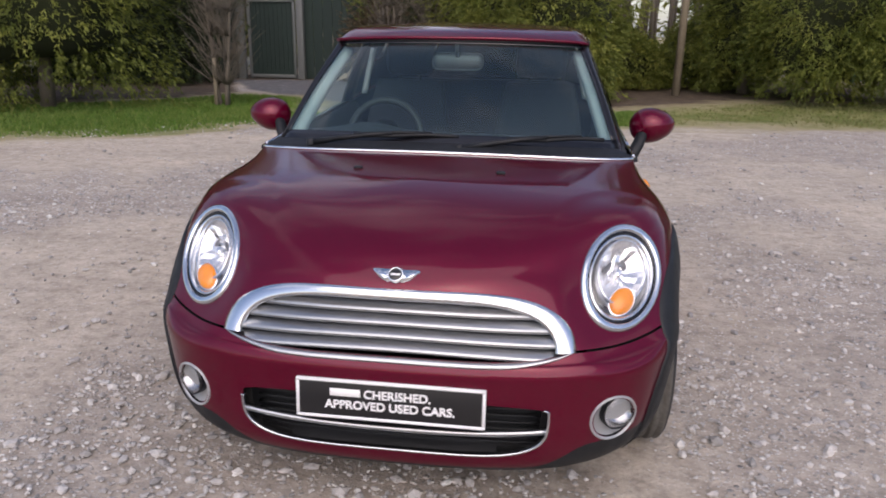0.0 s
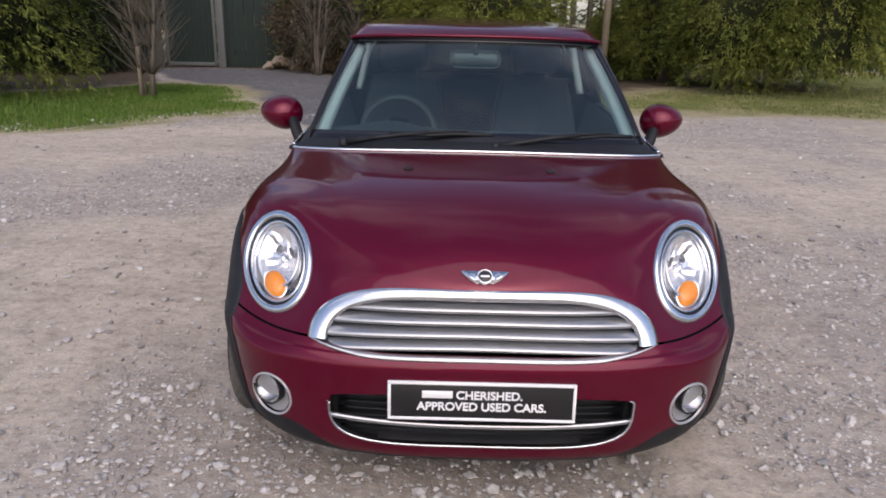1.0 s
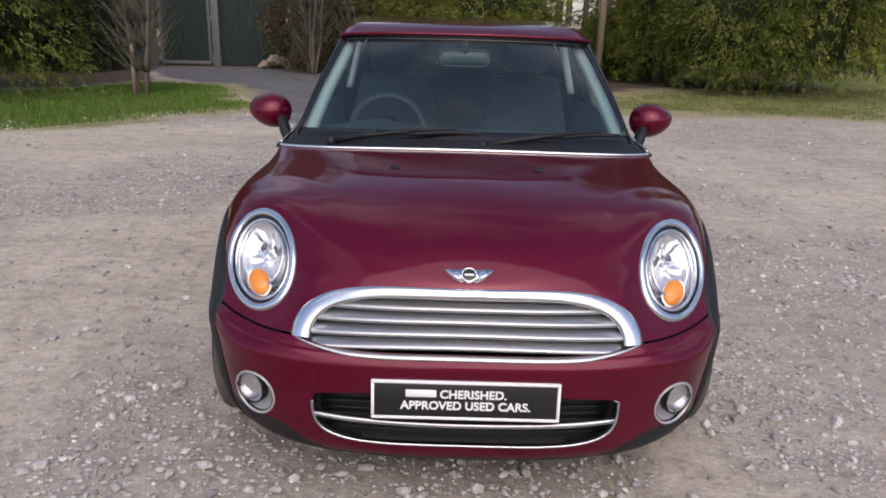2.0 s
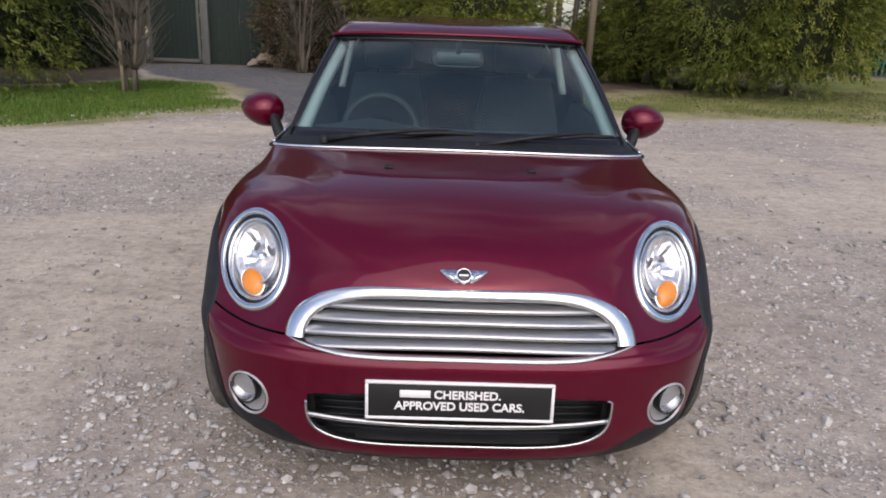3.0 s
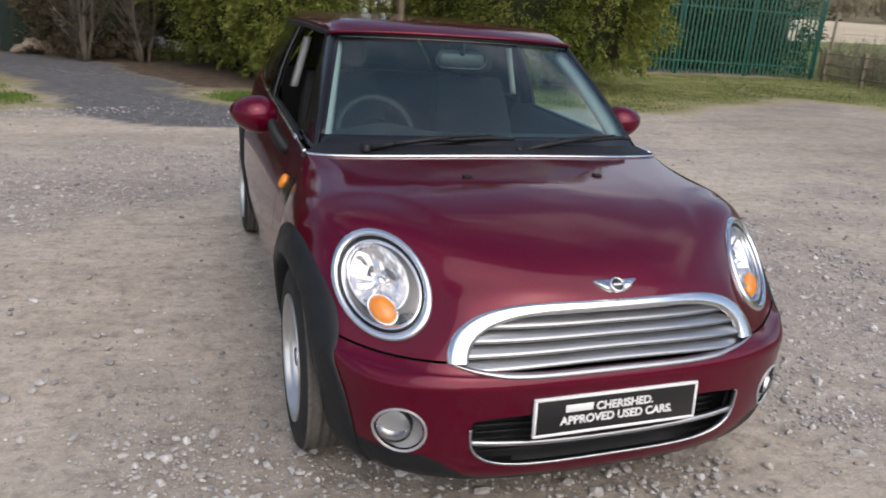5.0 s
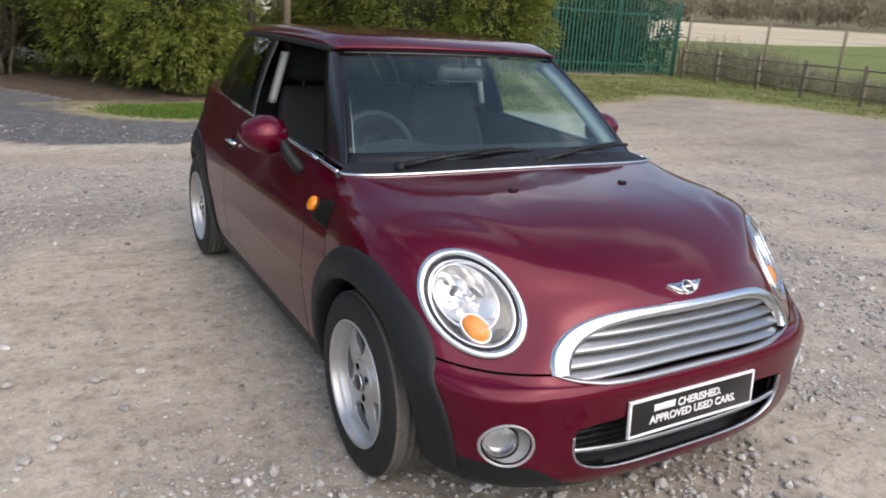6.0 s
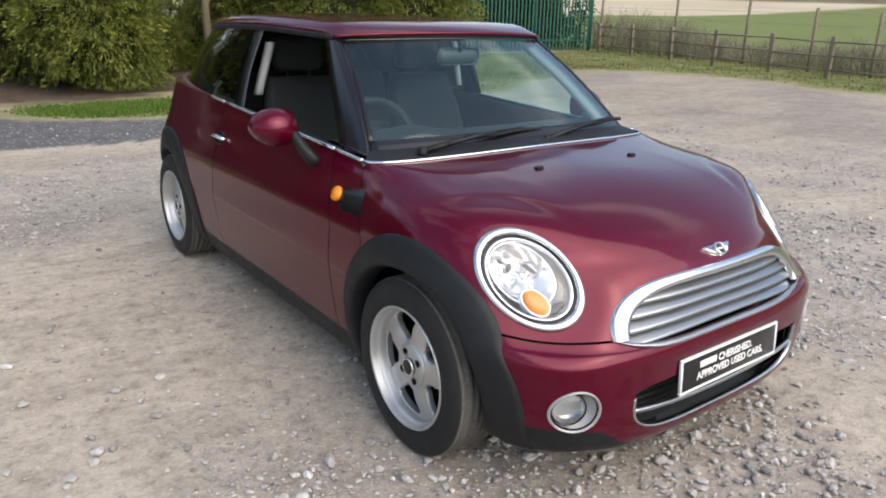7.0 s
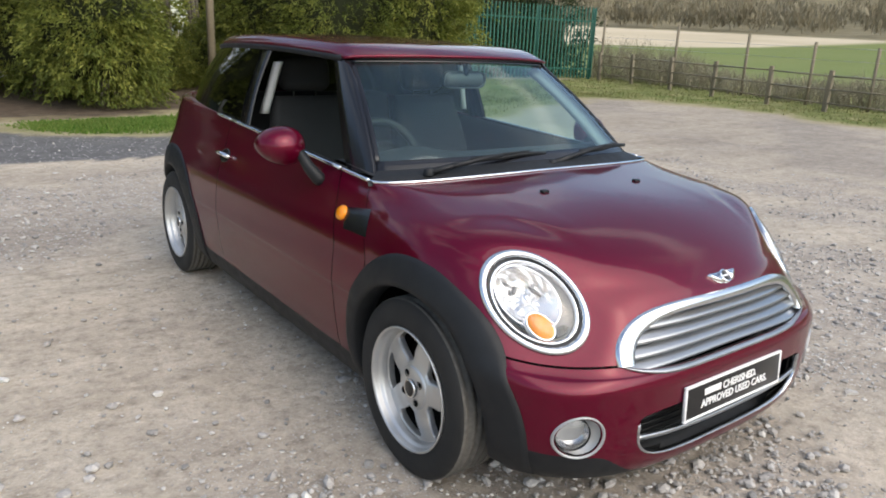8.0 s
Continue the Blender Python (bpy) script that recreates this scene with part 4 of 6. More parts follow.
# pillars
for side in (-1, 1):
    P = []
    for i in range(15):
        g = i / 14
        a = screen_point(side * 1.0, g)
        inner = screen_point(side * 0.985, g) + Vector((0, 0.035, -0.02))
        base, topp = Vector((side * 0.690, 1.165, 0.900)).lerp(rail(1.60, side), g), Vector((side * 0.706, 1.285, 0.900)).lerp(rail(1.67, side), g)
        swell = Vector((side * 0.006 * math.sin(math.pi * g), 0, 0.006 * math.sin(math.pi * g)))
        base, topp = base + swell, topp + swell * 0.8
        P.append([tuple(inner), tuple(a + Vector((0, -0.004, 0.003))), tuple(a.lerp(base, 0.5) + Vector((side * 0.003, -0.004, 0.003))), tuple(base + Vector((side * 0.001, 0, 0))), tuple(base.lerp(topp, 0.5) + Vector((side * 0.002, 0, 0.001))), tuple(topp), tuple(topp + Vector((-side * 0.03, 0.0, 0)))])
    bm = grid_bm(P)
    bmesh.ops.recalc_face_normals(bm, faces=bm.faces[:])
    part("a_pillar", bm, GLOSSBLACK, car, "gloss black windscreen pillar")
    # door pillar
    yb0, yb1, yt0, yt1 = 2.20, 2.31, 2.235, 2.325
    P = []
    for i in range(11):
        g = i / 10
        a, b = top_edge(yb0, side).lerp(rail(yt0, side), g), top_edge(yb1, side).lerp(rail(yt1, side), g)
        sw = Vector((side * 0.015 * math.sin(math.pi * g), 0, 0))
        P.append([tuple(a + Vector((-side * 0.012, 0.01, 0)) + sw), tuple(a + sw), tuple(a.lerp(b, 0.45) + sw), tuple(a.lerp(b, 0.55) + sw + Vector((-side * 0.003, 0, 0))), tuple(b + sw), tuple(b + Vector((-side * 0.04, 0, 0)) + sw)])
    bm = grid_bm(P)
    bmesh.ops.recalc_face_normals(bm, faces=bm.faces[:])
    part("b_pillar", bm, GLOSSBLACK, car, "black door pillar")
    # pale inner trim of the door pillar, and of the windscreen pillar
    P = [[(side * (0.618 - 0.066 * i / 8 + e), 2.262 - 0.030 * i / 8 + d, 1.005 + 0.245 * i / 8) for d, e in ((0.006, -0.028), (0.0, -0.014), (0.002, 0.0), (0.030, 0.012))] for i in range(9)]
    bm = grid_bm(P)
    part("pillar_trim", thicken(bm, 0.004), TRIMPALE, car, "pale grey inner pillar trim")
    P = []
    for i in range(13):
        g = 0.06 + 0.92 * i / 12
        p, q = screen_point(side * 0.99, g) + Vector((0, 0.022, -0.015)), screen_point(side * 0.905, g) + Vector((side * 0.012, 0.075, -0.045))
        P.append([tuple(p), tuple(p.lerp(q, 0.5) + Vector((-side * 0.008, 0, 0.004))), tuple(q)])
    part("pillar_lining", thicken(grid_bm(P), 0.003), TRIMPALE, car, "pale grey windscreen pillar lining")
    # rear side glass and rear corner
    P = []
    for i in range(25):
        f = i / 24
        a, b = glass_foot(2.315 + (3.42 - 2.315) * f, side), rail(2.33 + (3.36 - 2.33) * f, side)
        P.append([tuple(a.lerp(b, j / 10) + Vector((side * 0.018 * math.sin(math.pi * j / 10), 0, 0))) for j in range(11)])
    g = part("quarter_window", outward(grid_bm(P)), TINTED, car, "dark tinted rear side glass")
    g.visible_shadow = False
    # shoulder between glass and body side
    P = []
    for i in range(25):
        y = 2.25 + (3.50 - 2.25) * i / 24
        a = top_edge(y, side)
        b = glass_foot(y, side) if y < 3.42 else Vector((side * 0.50, y, a.z + 0.02))
        P.append([tuple(a), tuple(a.lerp(b, 0.4) + Vector((0, 0, 0.008))), tuple(b + Vector((-side * 0.01, 0, 0.002)))])
    part("shoulder", outward(grid_bm(P), (0, 2.5, 0.3)), PAINT, car)
    # frame under the gutter
    pts = [rail(1.60 + (3.36 - 1.60) * i / 24, side) + Vector((side * 0.002, 0, -0.004)) for i in range(25)]
    part("window_rail", sweep(pts, 0.014, 8), PLASTIC, car)
    # rubber seal at the belt, inside
    pts = [top_edge(1.28 + 0.95 * i / 16, side) + Vector((-side * 0.014, 0, 0.002)) for i in range(17)]
    part("window_seal", sweep(pts, 0.009, 6), PLASTIC, car)
P = []
for i in range(17):
    f = i / 16
    a, b = top_edge(1.28 + (2.20 - 1.28) * f, 1), rail(1.675 + (2.235 - 1.675) * f, 1)
    P.append([tuple(a.lerp(b, j / 8) + Vector((0.012 * math.sin(math.pi * j / 8) - 0.008, 0, 0))) for j in range(9)])
g = part("door_window", outward(grid_bm(P)), SIDEGLASS, car)
g.visible_shadow = False
# rear screen
P = []
for i in range(25):
    f = -1 + 2 * i / 24
    a0, b0 = glass_foot(3.42, 1), rail(3.36, 1)
    a, b = Vector((f * a0.x, 3.54 - 0.12 * abs(f) ** 2.5, a0.z)), Vector((f * b0.x, 3.42 - 0.06 * abs(f) ** 2.5, b0.z - 0.01))
    P.append([tuple(a.lerp(b, j / 6)) for j in range(7)])
g = part("rear_window", outward(grid_bm(P)), TINTED, car)
g.visible_shadow = False

# roof
def roof_point(f, g):
    """f -1..1 across, g 0..1 from front to rear."""
    y0 = 1.455 + 0.115 * abs(f) ** 2.2
    y1 = 3.46 - 0.09 * abs(f) ** 2.4
    y = y0 + (y1 - y0) * g
    e = rail(max(y, 1.56), 1)
    x = f * (e.x + 0.010)
    crown = 0.022 * (1 - abs(f) ** 2.6) * (0.35 + 0.65 * math.sin(math.pi * min(0.15 + g * 0.8, 1)))
    edge = 0.040 * (1 - max(0.0, 1 - g / 0.10) ** 2.2) * (1 - max(0.0, (abs(f) - 0.86) / 0.14) ** 2.2)
    return Vector((x, y, e.z + 0.006 + edge + crown))


bm = grid_bm([[tuple(roof_point(-1 + 2 * i / 60, (j / 60) ** 1.3)) for j in range(61)] for i in range(61)])
bm.normal_update()
if sum(f.normal.z for f in bm.faces) < 0:
    bmesh.ops.reverse_faces(bm, faces=bm.faces[:])
thicken(bm, 0.012)
part("roof", bm, PAINT, car, "crimson roof")
bm = grid_bm([[tuple(roof_point(-0.97 + 1.94 * i / 20, 0.02 + 0.95 * j / 20) - Vector((0, 0, 0.035))) for j in range(21)] for i in range(21)])
part("headliner", bm, TRIMGREY, car, "pale grey headlining")

# black header between windscreen and roof
P = []
for i in range(41):
    f = -1 + 2 * i / 40
    a, b = screen_point(f, 0.985), roof_point(f, 0.004)
    P.append([tuple(a + Vector((0, -0.003, 0.004))), tuple(b + Vector((0, 0.006, -0.006))), tuple(b + Vector((0, 0.06, -0.010)))])
part("header", thicken(grid_bm(P), 0.003), PLASTIC, car)

# mirrors
for side in (-1, 1):
    c = Vector((side * (0.864 if side < 0 else 0.846), 1.520, 0.965))
    bm = bmesh.new()
    bmesh.ops.create_uvsphere(bm, u_segments=40, v_segments=24, radius=1.0)
    for v in bm.verts:
        x, y, z = v.co
        back = y > 0.35
        y = min(y, 0.35)
        taper = 1 + 0.17 * (-x * side)
        v.co = Vector((x * 0.096, y * 0.085, z * 0.074 * taper))
    bmesh.ops.transform(bm, matrix=Matrix.Translation(c) @ pose(0, 0, 0, 0, -6 * side, 12 * side), verts=bm.verts[:])
    mir = part("door_mirror", bm, PAINT, car, "crimson door mirror on a black arm")
    part("mirror_glass", lathe([(0.0, 0), (0.9, 0), (1.0, -0.02)], 36, Matrix.Translation(c + Vector((0, 0.031, 0))) @ pose(0, 0, 0, 0, 0, 12 * side) @ pose(0, 0, 0, -90) @ Matrix.Diagonal((0.088, 0.060, 0.1, 1))), CHROME, mir)
    foot = Vector((side * (abs(on_side(side, 1.41, 0.845)[0].x) - 0.004), 1.412, 0.845))
    joint = Vector((side * 0.803, 1.468, 0.938))
    part("mirror_arm", sweep([foot + Vector((-side * 0.02, 0, -0.012)), foot + Vector((side * 0.012, 0, 0.004)), foot.lerp(joint, 0.5) + Vector((side * 0.010, 0, 0)), joint, c + Vector((-side * 0.02, 0.0, -0.02))], [0.038, 0.034, 0.029, 0.026, 0.026], 14, 0.8), PLASTIC, mir, "black mirror arm")
    # side indicator on its black panel behind the wheel
    ind, inn = on_side(side, 1.160, 0.768, 0.003)
    corners = ((1.155, 0.790), (1.000, 0.812), (0.958, 0.728), (1.115, 0.724))
    P = []
    for i in range(7):
        row = []
        for j in range(7):
            u, v = i / 6, j / 6
            y = (corners[0][0] * (1 - u) + corners[1][0] * u) * (1 - v) + (corners[3][0] * (1 - u) + corners[2][0] * u) * v
            z = (corners[0][1] * (1 - u) + corners[1][1] * u) * (1 - v) + (corners[3][1] * (1 - u) + corners[2][1] * u) * v
            row.append(tuple(on_side(side, y, z, 0.004 if 0 < i < 6 and 0 < j < 6 else 0.001)[0]))
        P.append(row)
    part("side_vent", outward(grid_bm(P)), GLOSSBLACK, car, "black side vent")
    part("side_indicator", lathe([(0.028, -0.004), (0.028, 0.006), (0.022, 0.012), (0.010, 0.015), (0, 0.0155)], 32, facing(ind, inn)), AMBER, car, "round amber side indicator")
    # handle
    hp, hn = on_side(side, 2.37, 0.797)
    H = facing(hp, hn)
    handle = part("door_handle", sweep([H @ Vector((-0.075, 0, 0.000)), H @ Vector((-0.062, 0, 0.022)), H @ Vector((-0.02, 0.002, 0.030)), H @ Vector((0.03, 0.002, 0.030)), H @ Vector((0.066, 0, 0.022)), H @ Vector((0.078, 0, 0.0))], 0.010, 10), CHROME, car, "chrome door handle")
    part("handle_cup", lathe([(0.0, 0.001), (0.030, 0.001), (0.040, 0.0035), (0.044, 0.0)], 32, H @ Matrix.Diagonal((1.3, 0.8, 1, 1))), GLOSSBLACK, handle)

# washer jets, wipers
for x in (-0.245, 0.245):
    tp, tn = on_top(x, 0.70)
    part("washer_jet", rounded_box(0.030, 0.020, 0.010, 0.003, facing(tp + tn * 0.003, tn, (0, 1, 0))), PLASTIC, car)
for dx in (0.0, 0.585):
    piv, peak, tip = Vector((-0.515 + dx, 1.020 - 0.03 * (dx > 0), 0.918)), Vector((-0.188 + dx, 1.000 + 0.02 * (dx > 0), 0.966)), Vector((0.064 + dx * 0.93, 1.026 + 0.05 * (dx > 0), 0.955))
    start = Vector((-0.420 + dx, 1.005 - 0.01 * (dx > 0), 0.937))
    wip = part("wiper", sweep([piv, piv.lerp(peak, 0.35) + Vector((0, -0.004, 0.004)), piv.lerp(peak, 0.7) + Vector((0, -0.004, 0.004)), peak], [0.013, 0.011, 0.009, 0.008], 8), PLASTIC, car, "black wiper")
    mid = peak + Vector((0, 0.004, -0.012))
    pts = [start.lerp(mid, i / 6) + Vector((0, 0, 0.006 * math.sin(math.pi * i / 6))) for i in range(6)] + [mid.lerp(tip, i / 6) + Vector((0, 0, 0.006 * math.sin(math.pi * i / 6))) for i in range(7)]
    part("wiper_blade", sweep(pts, 0.0085, 6), PLASTIC, wip)
    part("wiper_bridge", sweep([start.lerp(mid, 0.35) + Vector((0, 0, 0.014)), mid + Vector((0, -0.003, 0.014)), mid.lerp(tip, 0.6) + Vector((0, 0, 0.014))], 0.006, 6), PLASTIC, wip)
    part("wiper_cap", lathe([(0.018, -0.01), (0.018, 0.010), (0.012, 0.016), (0, 0.017)], 20, Matrix.Translation(piv)), PLASTIC, wip)

# ---------------------------------------------------------------- inside the car
P = []
for i in range(31):
    f = -1 + 2 * i / 30
    hood = 0.035 * math.exp(-((f + 0.52) / 0.2) ** 2)
    P.append([(f * 0.70, y, z + (hood if k in (2, 3) else 0)) for k, (y, z) in enumerate(((1.02 + 0.08 * f * f, 0.905), (1.20, 0.915), (1.36, 0.925), (1.44, 0.905), (1.46, 0.84), (1.40, 0.60)))])
bm = grid_bm(P)
part("dashboard", bm, DASH, car)
SW = Vector((-0.345, 1.590, 0.872))
ring = []
SM = Matrix.Translation(SW) @ pose(0, 0, 0, 68, 0, 0)
for i in range(40):
    a = 2 * math.pi * i / 40
    ring.append(SM @ Vector((0.168 * math.cos(a), 0.168 * math.sin(a), 0)))
wheel_rim = part("steering_wheel", sweep(ring, 0.016, 10, closed=True), DASH, car)
part("airbag_cover", lathe([(0.075, -0.03), (0.075, 0.0), (0.06, 0.018), (0, 0.024)], 28, SM @ pose(0, 0, -0.02, 180)), DASH, wheel_rim)
for a in (0, 180, 270):
    d = Vector((math.cos(radians(a)), math.sin(radians(a)), 0))
    part("wheel_spoke", sweep([SM @ (d * 0.06), SM @ (d * 0.165)], [0.02, 0.014], 8, 0.5), SATIN, wheel_rim)
part("steering_column", sweep([SW + Vector((0, -0.02, 0.0)), SW + Vector((0, -0.20, -0.06))], 0.045, 12), DASH, car)
for sx in (-0.36, 0.36):
    seat = part("front_seat", rounded_box(0.50, 0.50, 0.16, 0.06, pose(sx, 1.95, 0.50, 8), 3), FABRIC, car, "dark cloth front seat")
    P = []
    for i in range(13):
        g = i / 12
        half = 0.255 - 0.075 * g ** 2
        yy, zz = 2.18 + 0.16 * g, 0.52 + 0.56 * g
        row = []
        for j in range(16):
            a = 2 * math.pi * j / 16
            c, sn = math.cos(a), math.sin(a)
            wing = 0.035 * abs(c) ** 3 if sn < 0 else 0
            row.append((sx + half * math.copysign(abs(c) ** 0.5, c), yy + 0.065 * math.copysign(abs(sn) ** 0.7, sn) * (1 - 0.5 * g ** 4) - wing, zz))
        P.append(row)
    bm = grid_bm(P, closed_v=True)
    bmesh.ops.holes_fill(bm, edges=[e for e in bm.edges if e.is_boundary])
    bmesh.ops.recalc_face_normals(bm, faces=bm.faces[:])
    part("backrest", bm, FABRIC, seat)
    part("headrest", rounded_box(0.27, 0.10, 0.17, 0.045, pose(sx, 2.36, 1.19, -10), 3), FABRIC, seat)
    for d in (-0.06, 0.06):
        part("headrest_post", sweep([(sx + d, 2.35, 1.06), (sx + d, 2.36, 1.14)], 0.007, 8), DASH, seat)
part("rear_bench", rounded_box(1.15, 0.18, 0.60, 0.06, pose(0, 3.05, 0.75, -12), 3), FABRIC, car)
part("rear_bench", rounded_box(1.15, 0.50, 0.16, 0.05, pose(0, 2.80, 0.48), 3), FABRIC, car)
for side in (-1, 1):
    P = [[tuple(top_edge(1.2 + 1.2 * i / 12, side) + Vector((-side * d, 0, -h))) for d, h in ((0.020, 0.0), (0.05, 0.02), (0.075, 0.14), (0.10, 0.20), (0.10, 0.5))] for i in range(13)]
    bm = grid_bm(P)
    part("door_card", bm, DASH, car)
rv = part("rear_view_mirror", rounded_box(0.225, 0.035, 0.072, 0.032, pose(0.0, 1.50, 1.215, 8), 4), RVGREY, car)
part("mirror_stem", sweep([(0, 1.49, 1.235), (0, 1.47, 1.285)], 0.010, 8), DASH, rv)

# ---------------------------------------------------------------- ground
def land(x, y):
    """Height of the ground."""
    x, y = np.asarray(x, float), np.asarray(y, float)
    d = 0.6 * x + 0.8 * y
    near = 0.02 * np.clip(d - 7, 0, 22)
    r = np.hypot(x, y)
    far = 2.0 * smoothstep(60, 150, r) + 8.5 * smoothstep(150, 310, r) + 58 * smoothstep(300, 600, r)
    far = far * smoothstep(0.28, 0.62, np.arctan2(x, y))
    return near + far


def wobble(x, y, k, seed):
    rs = np.random.RandomState(seed)
    out = 0
    for i in range(5):
        a, ph = rs.uniform(0, 2 * np.pi), rs.uniform(0, 6.28)
        f = k * (0.6 + 0.35 * i)
        out = out + np.sin(f * (x * np.cos(a) + y * np.sin(a)) + ph) / (1 + 0.6 * i)
    return out / 2.2


def in_poly(poly, x, y):
    odd = np.zeros(np.shape(x), bool)
    j = len(poly) - 1
    for i in range(len(poly)):
        (x1, y1), (x2, y2) = poly[i], poly[j]
        cross = ((y1 > y) != (y2 > y)) & (x < (x2 - x1) * (y - y1) / ((y2 - y1) + 1e-9) + x1)
        odd ^= cross
        j = i
    return odd


GRASS_A = [(-5.3, 6.7), (-4.0, 8.1), (-3.1, 9.3), (-3.7, 11.2), (-4.8, 13.0), (-6.0, 13.3), (-7.0, 11.2), (-9, 10), (-16, 8.6), (-16, 2.6), (-9, 4.6)]
GRASS_B = [(-1.3, 11.0), (-1.0, 10.3), (-0.3, 9.5), (0.8, 9.1), (2.6, 9.7), (4.8, 9.5), (6.6, 9.3), (9.5, 10.7), (12.2, 11.6), (13.8, 8.8), (13.3, 5.0), (13.4, 0), (13.8, -8), (60, -30), (60, 60), (17, 60), (17, 17), (8, 18), (7.5, 13.4), (4, 13.0), (2.6, 11.6), (0.6, 10.9)]
DRIVE = [(-2.6, 8.2), (-1.4, 7.4), (0.3, 7.4), (1.3, 7.6), (0.8, 9.0), (-0.3, 9.6), (-1.3, 10.6), (-1.4, 12.0), (-2.8, 15.5), (-4.5, 17.2), (-8.2, 17.2), (-5.4, 13.4), (-3.8, 11.6), (-2.9, 9.4)]
SOIL = [(-16, 8.4), (-9, 9.8), (-7.0, 11.0), (-6.0, 13.2), (-8, 17.2), (-4.5, 17.2), (-3.0, 15.6), (-1.2, 10.8), (0.6, 10.8), (2.6, 11.5), (4, 12.9), (7.6, 13.3), (8.4, 15), (8, 19), (-16, 19)]


def zones(x, y):
    wx, wy = x + 0.16 * wobble(x, y, 3.1, 1) + 0.06 * wobble(x, y, 11, 2), y + 0.16 * wobble(x, y, 2.7, 3) + 0.06 * wobble(x, y, 10, 4)
    grass = in_poly(GRASS_A, wx, wy) | in_poly(GRASS_B, wx, wy)
    drive = in_poly(DRIVE, wx, wy) & ~grass
    soil = in_poly(SOIL, wx, wy) & ~grass & ~drive
    return grass, drive, soil


def lines(lo, hi, step, far):
    inner = list(np.arange(lo, hi + step / 2, step))
    a, d = [], step
    p = hi
    while p < far:
        d *= 1.22
        p += d
        a.append(p)
    b, d, p = [], step, lo
    while p > -far:
        d *= 1.22
        p -= d
        b.append(p)
    return np.array(b[::-1] + inner + a)


gx, gy = lines(-13, 20, 0.14, 800), lines(-5, 20, 0.14, 800)
X, Y = np.meshgrid(gx, gy, indexing="ij")
Z = land(X, Y) + 0.006 * wobble(X, Y, 2.2, 7) * (np.hypot(X, Y - 1.8) < 30) - 0.004
V = np.stack([X, Y, Z], -1).reshape(-1, 3)
na, nb = len(gx), len(gy)
ii, jj = np.meshgrid(np.arange(na - 1), np.arange(nb - 1), indexing="ij")
q = (ii * nb + jj).ravel()
F = np.stack([q, q + nb, q + nb + 1, q + 1], -1)
me = bpy.data.meshes.new("ground")
me.from_pydata(V.tolist(), [], F.tolist())
grass_z, drive_z, soil_z = zones(X.ravel(), Y.ravel())


def grass_cover(x, y):
    """How fully grass covers a place: thin and straw-coloured towards the gravel."""
    out = np.zeros(np.shape(x))
    for k in range(12):
        r = 0.35 + 0.50 * (k % 3) / 2
        out = out + zones(x + r * np.cos(k * 2.4), y + r * np.sin(k * 2.4))[0]
    return np.clip(out / 12 + 0.22 * wobble(x, y, 4.3, 51) * (out > 0), 0, 1)


cover = grass_cover(X.ravel(), Y.ravel())


def stony(x, y):
    """Where loose stone lies between the smooth, driven strips of the yard: long streaks, broken up."""
    a = 0.35
    p, q = x * math.cos(a) + y * math.sin(a), -x * math.sin(a) + y * math.cos(a)
    f = wobble(p * 0.45, q * 1.5, 1.5, 61) + 0.55 * wobble(x, y, 3.2, 62) + 0.3 * wobble(x, y, 9.0, 63)
    return smoothstep(-0.30, 0.55, f)


strew = stony(X.ravel(), Y.ravel())
R = np.hypot(X, Y).ravel()
earth = (smoothstep(3.5, 9, X) * (0.24 + 0.07 * wobble(X, Y, 0.9, 81)) * (1 - smoothstep(22, 26, np.hypot(X, Y)))).ravel()    # trodden earth among the far gravel
layer = me.attributes.new("stony", "FLOAT", "POINT")
layer.data.foreach_set("value", strew.astype(np.float32))
attr = me.color_attributes.new("zone", "FLOAT_COLOR", "POINT")
attr.data.foreach_set("color", np.stack([drive_z * 1.0, cover, np.maximum(soil_z * 1.0, earth), np.ones(len(R))], -1).astype(np.float32).ravel())


def math_node(n, l, op, a, b=0.0, clamp=False):
    m = n.new("ShaderNodeMath")
    m.operation, m.use_clamp = op, clamp
    for k, v in enumerate((a, b)):
        if isinstance(v, (int, float)):
            m.inputs[k].default_value = v
        else:
            l.new(v, m.inputs[k])
    return m.outputs[0]


def pebbles(n, l, v, scale, fill):
    """Rounded pebbles of mixed tones: where they lie, how high they stand, and their tone; fill says how many there are."""
    vor = n.new("ShaderNodeTexVoronoi")
    vor.inputs["Scale"].default_value, vor.inputs["Randomness"].default_value = scale, 0.95
    l.new(v, vor.inputs["Vector"])
    sep = n.new("ShaderNodeSeparateColor")
    l.new(vor.outputs["Color"], sep.inputs["Color"])
    size = math_node(n, l, "MULTIPLY_ADD", sep.outputs["Green"], 0.30)
    size.node.inputs[2].default_value = 0.16
    there = math_node(n, l, "LESS_THAN", sep.outputs["Red"], fill)
    dome = math_node(n, l, "MULTIPLY", math_node(n, l, "SUBTRACT", size, vor.outputs["Distance"]), 5.0, True)
    dome = math_node(n, l, "MULTIPLY", dome, there)
    return math_node(n, l, "MULTIPLY", dome, 3.0, True), dome, sep.outputs["Blue"]


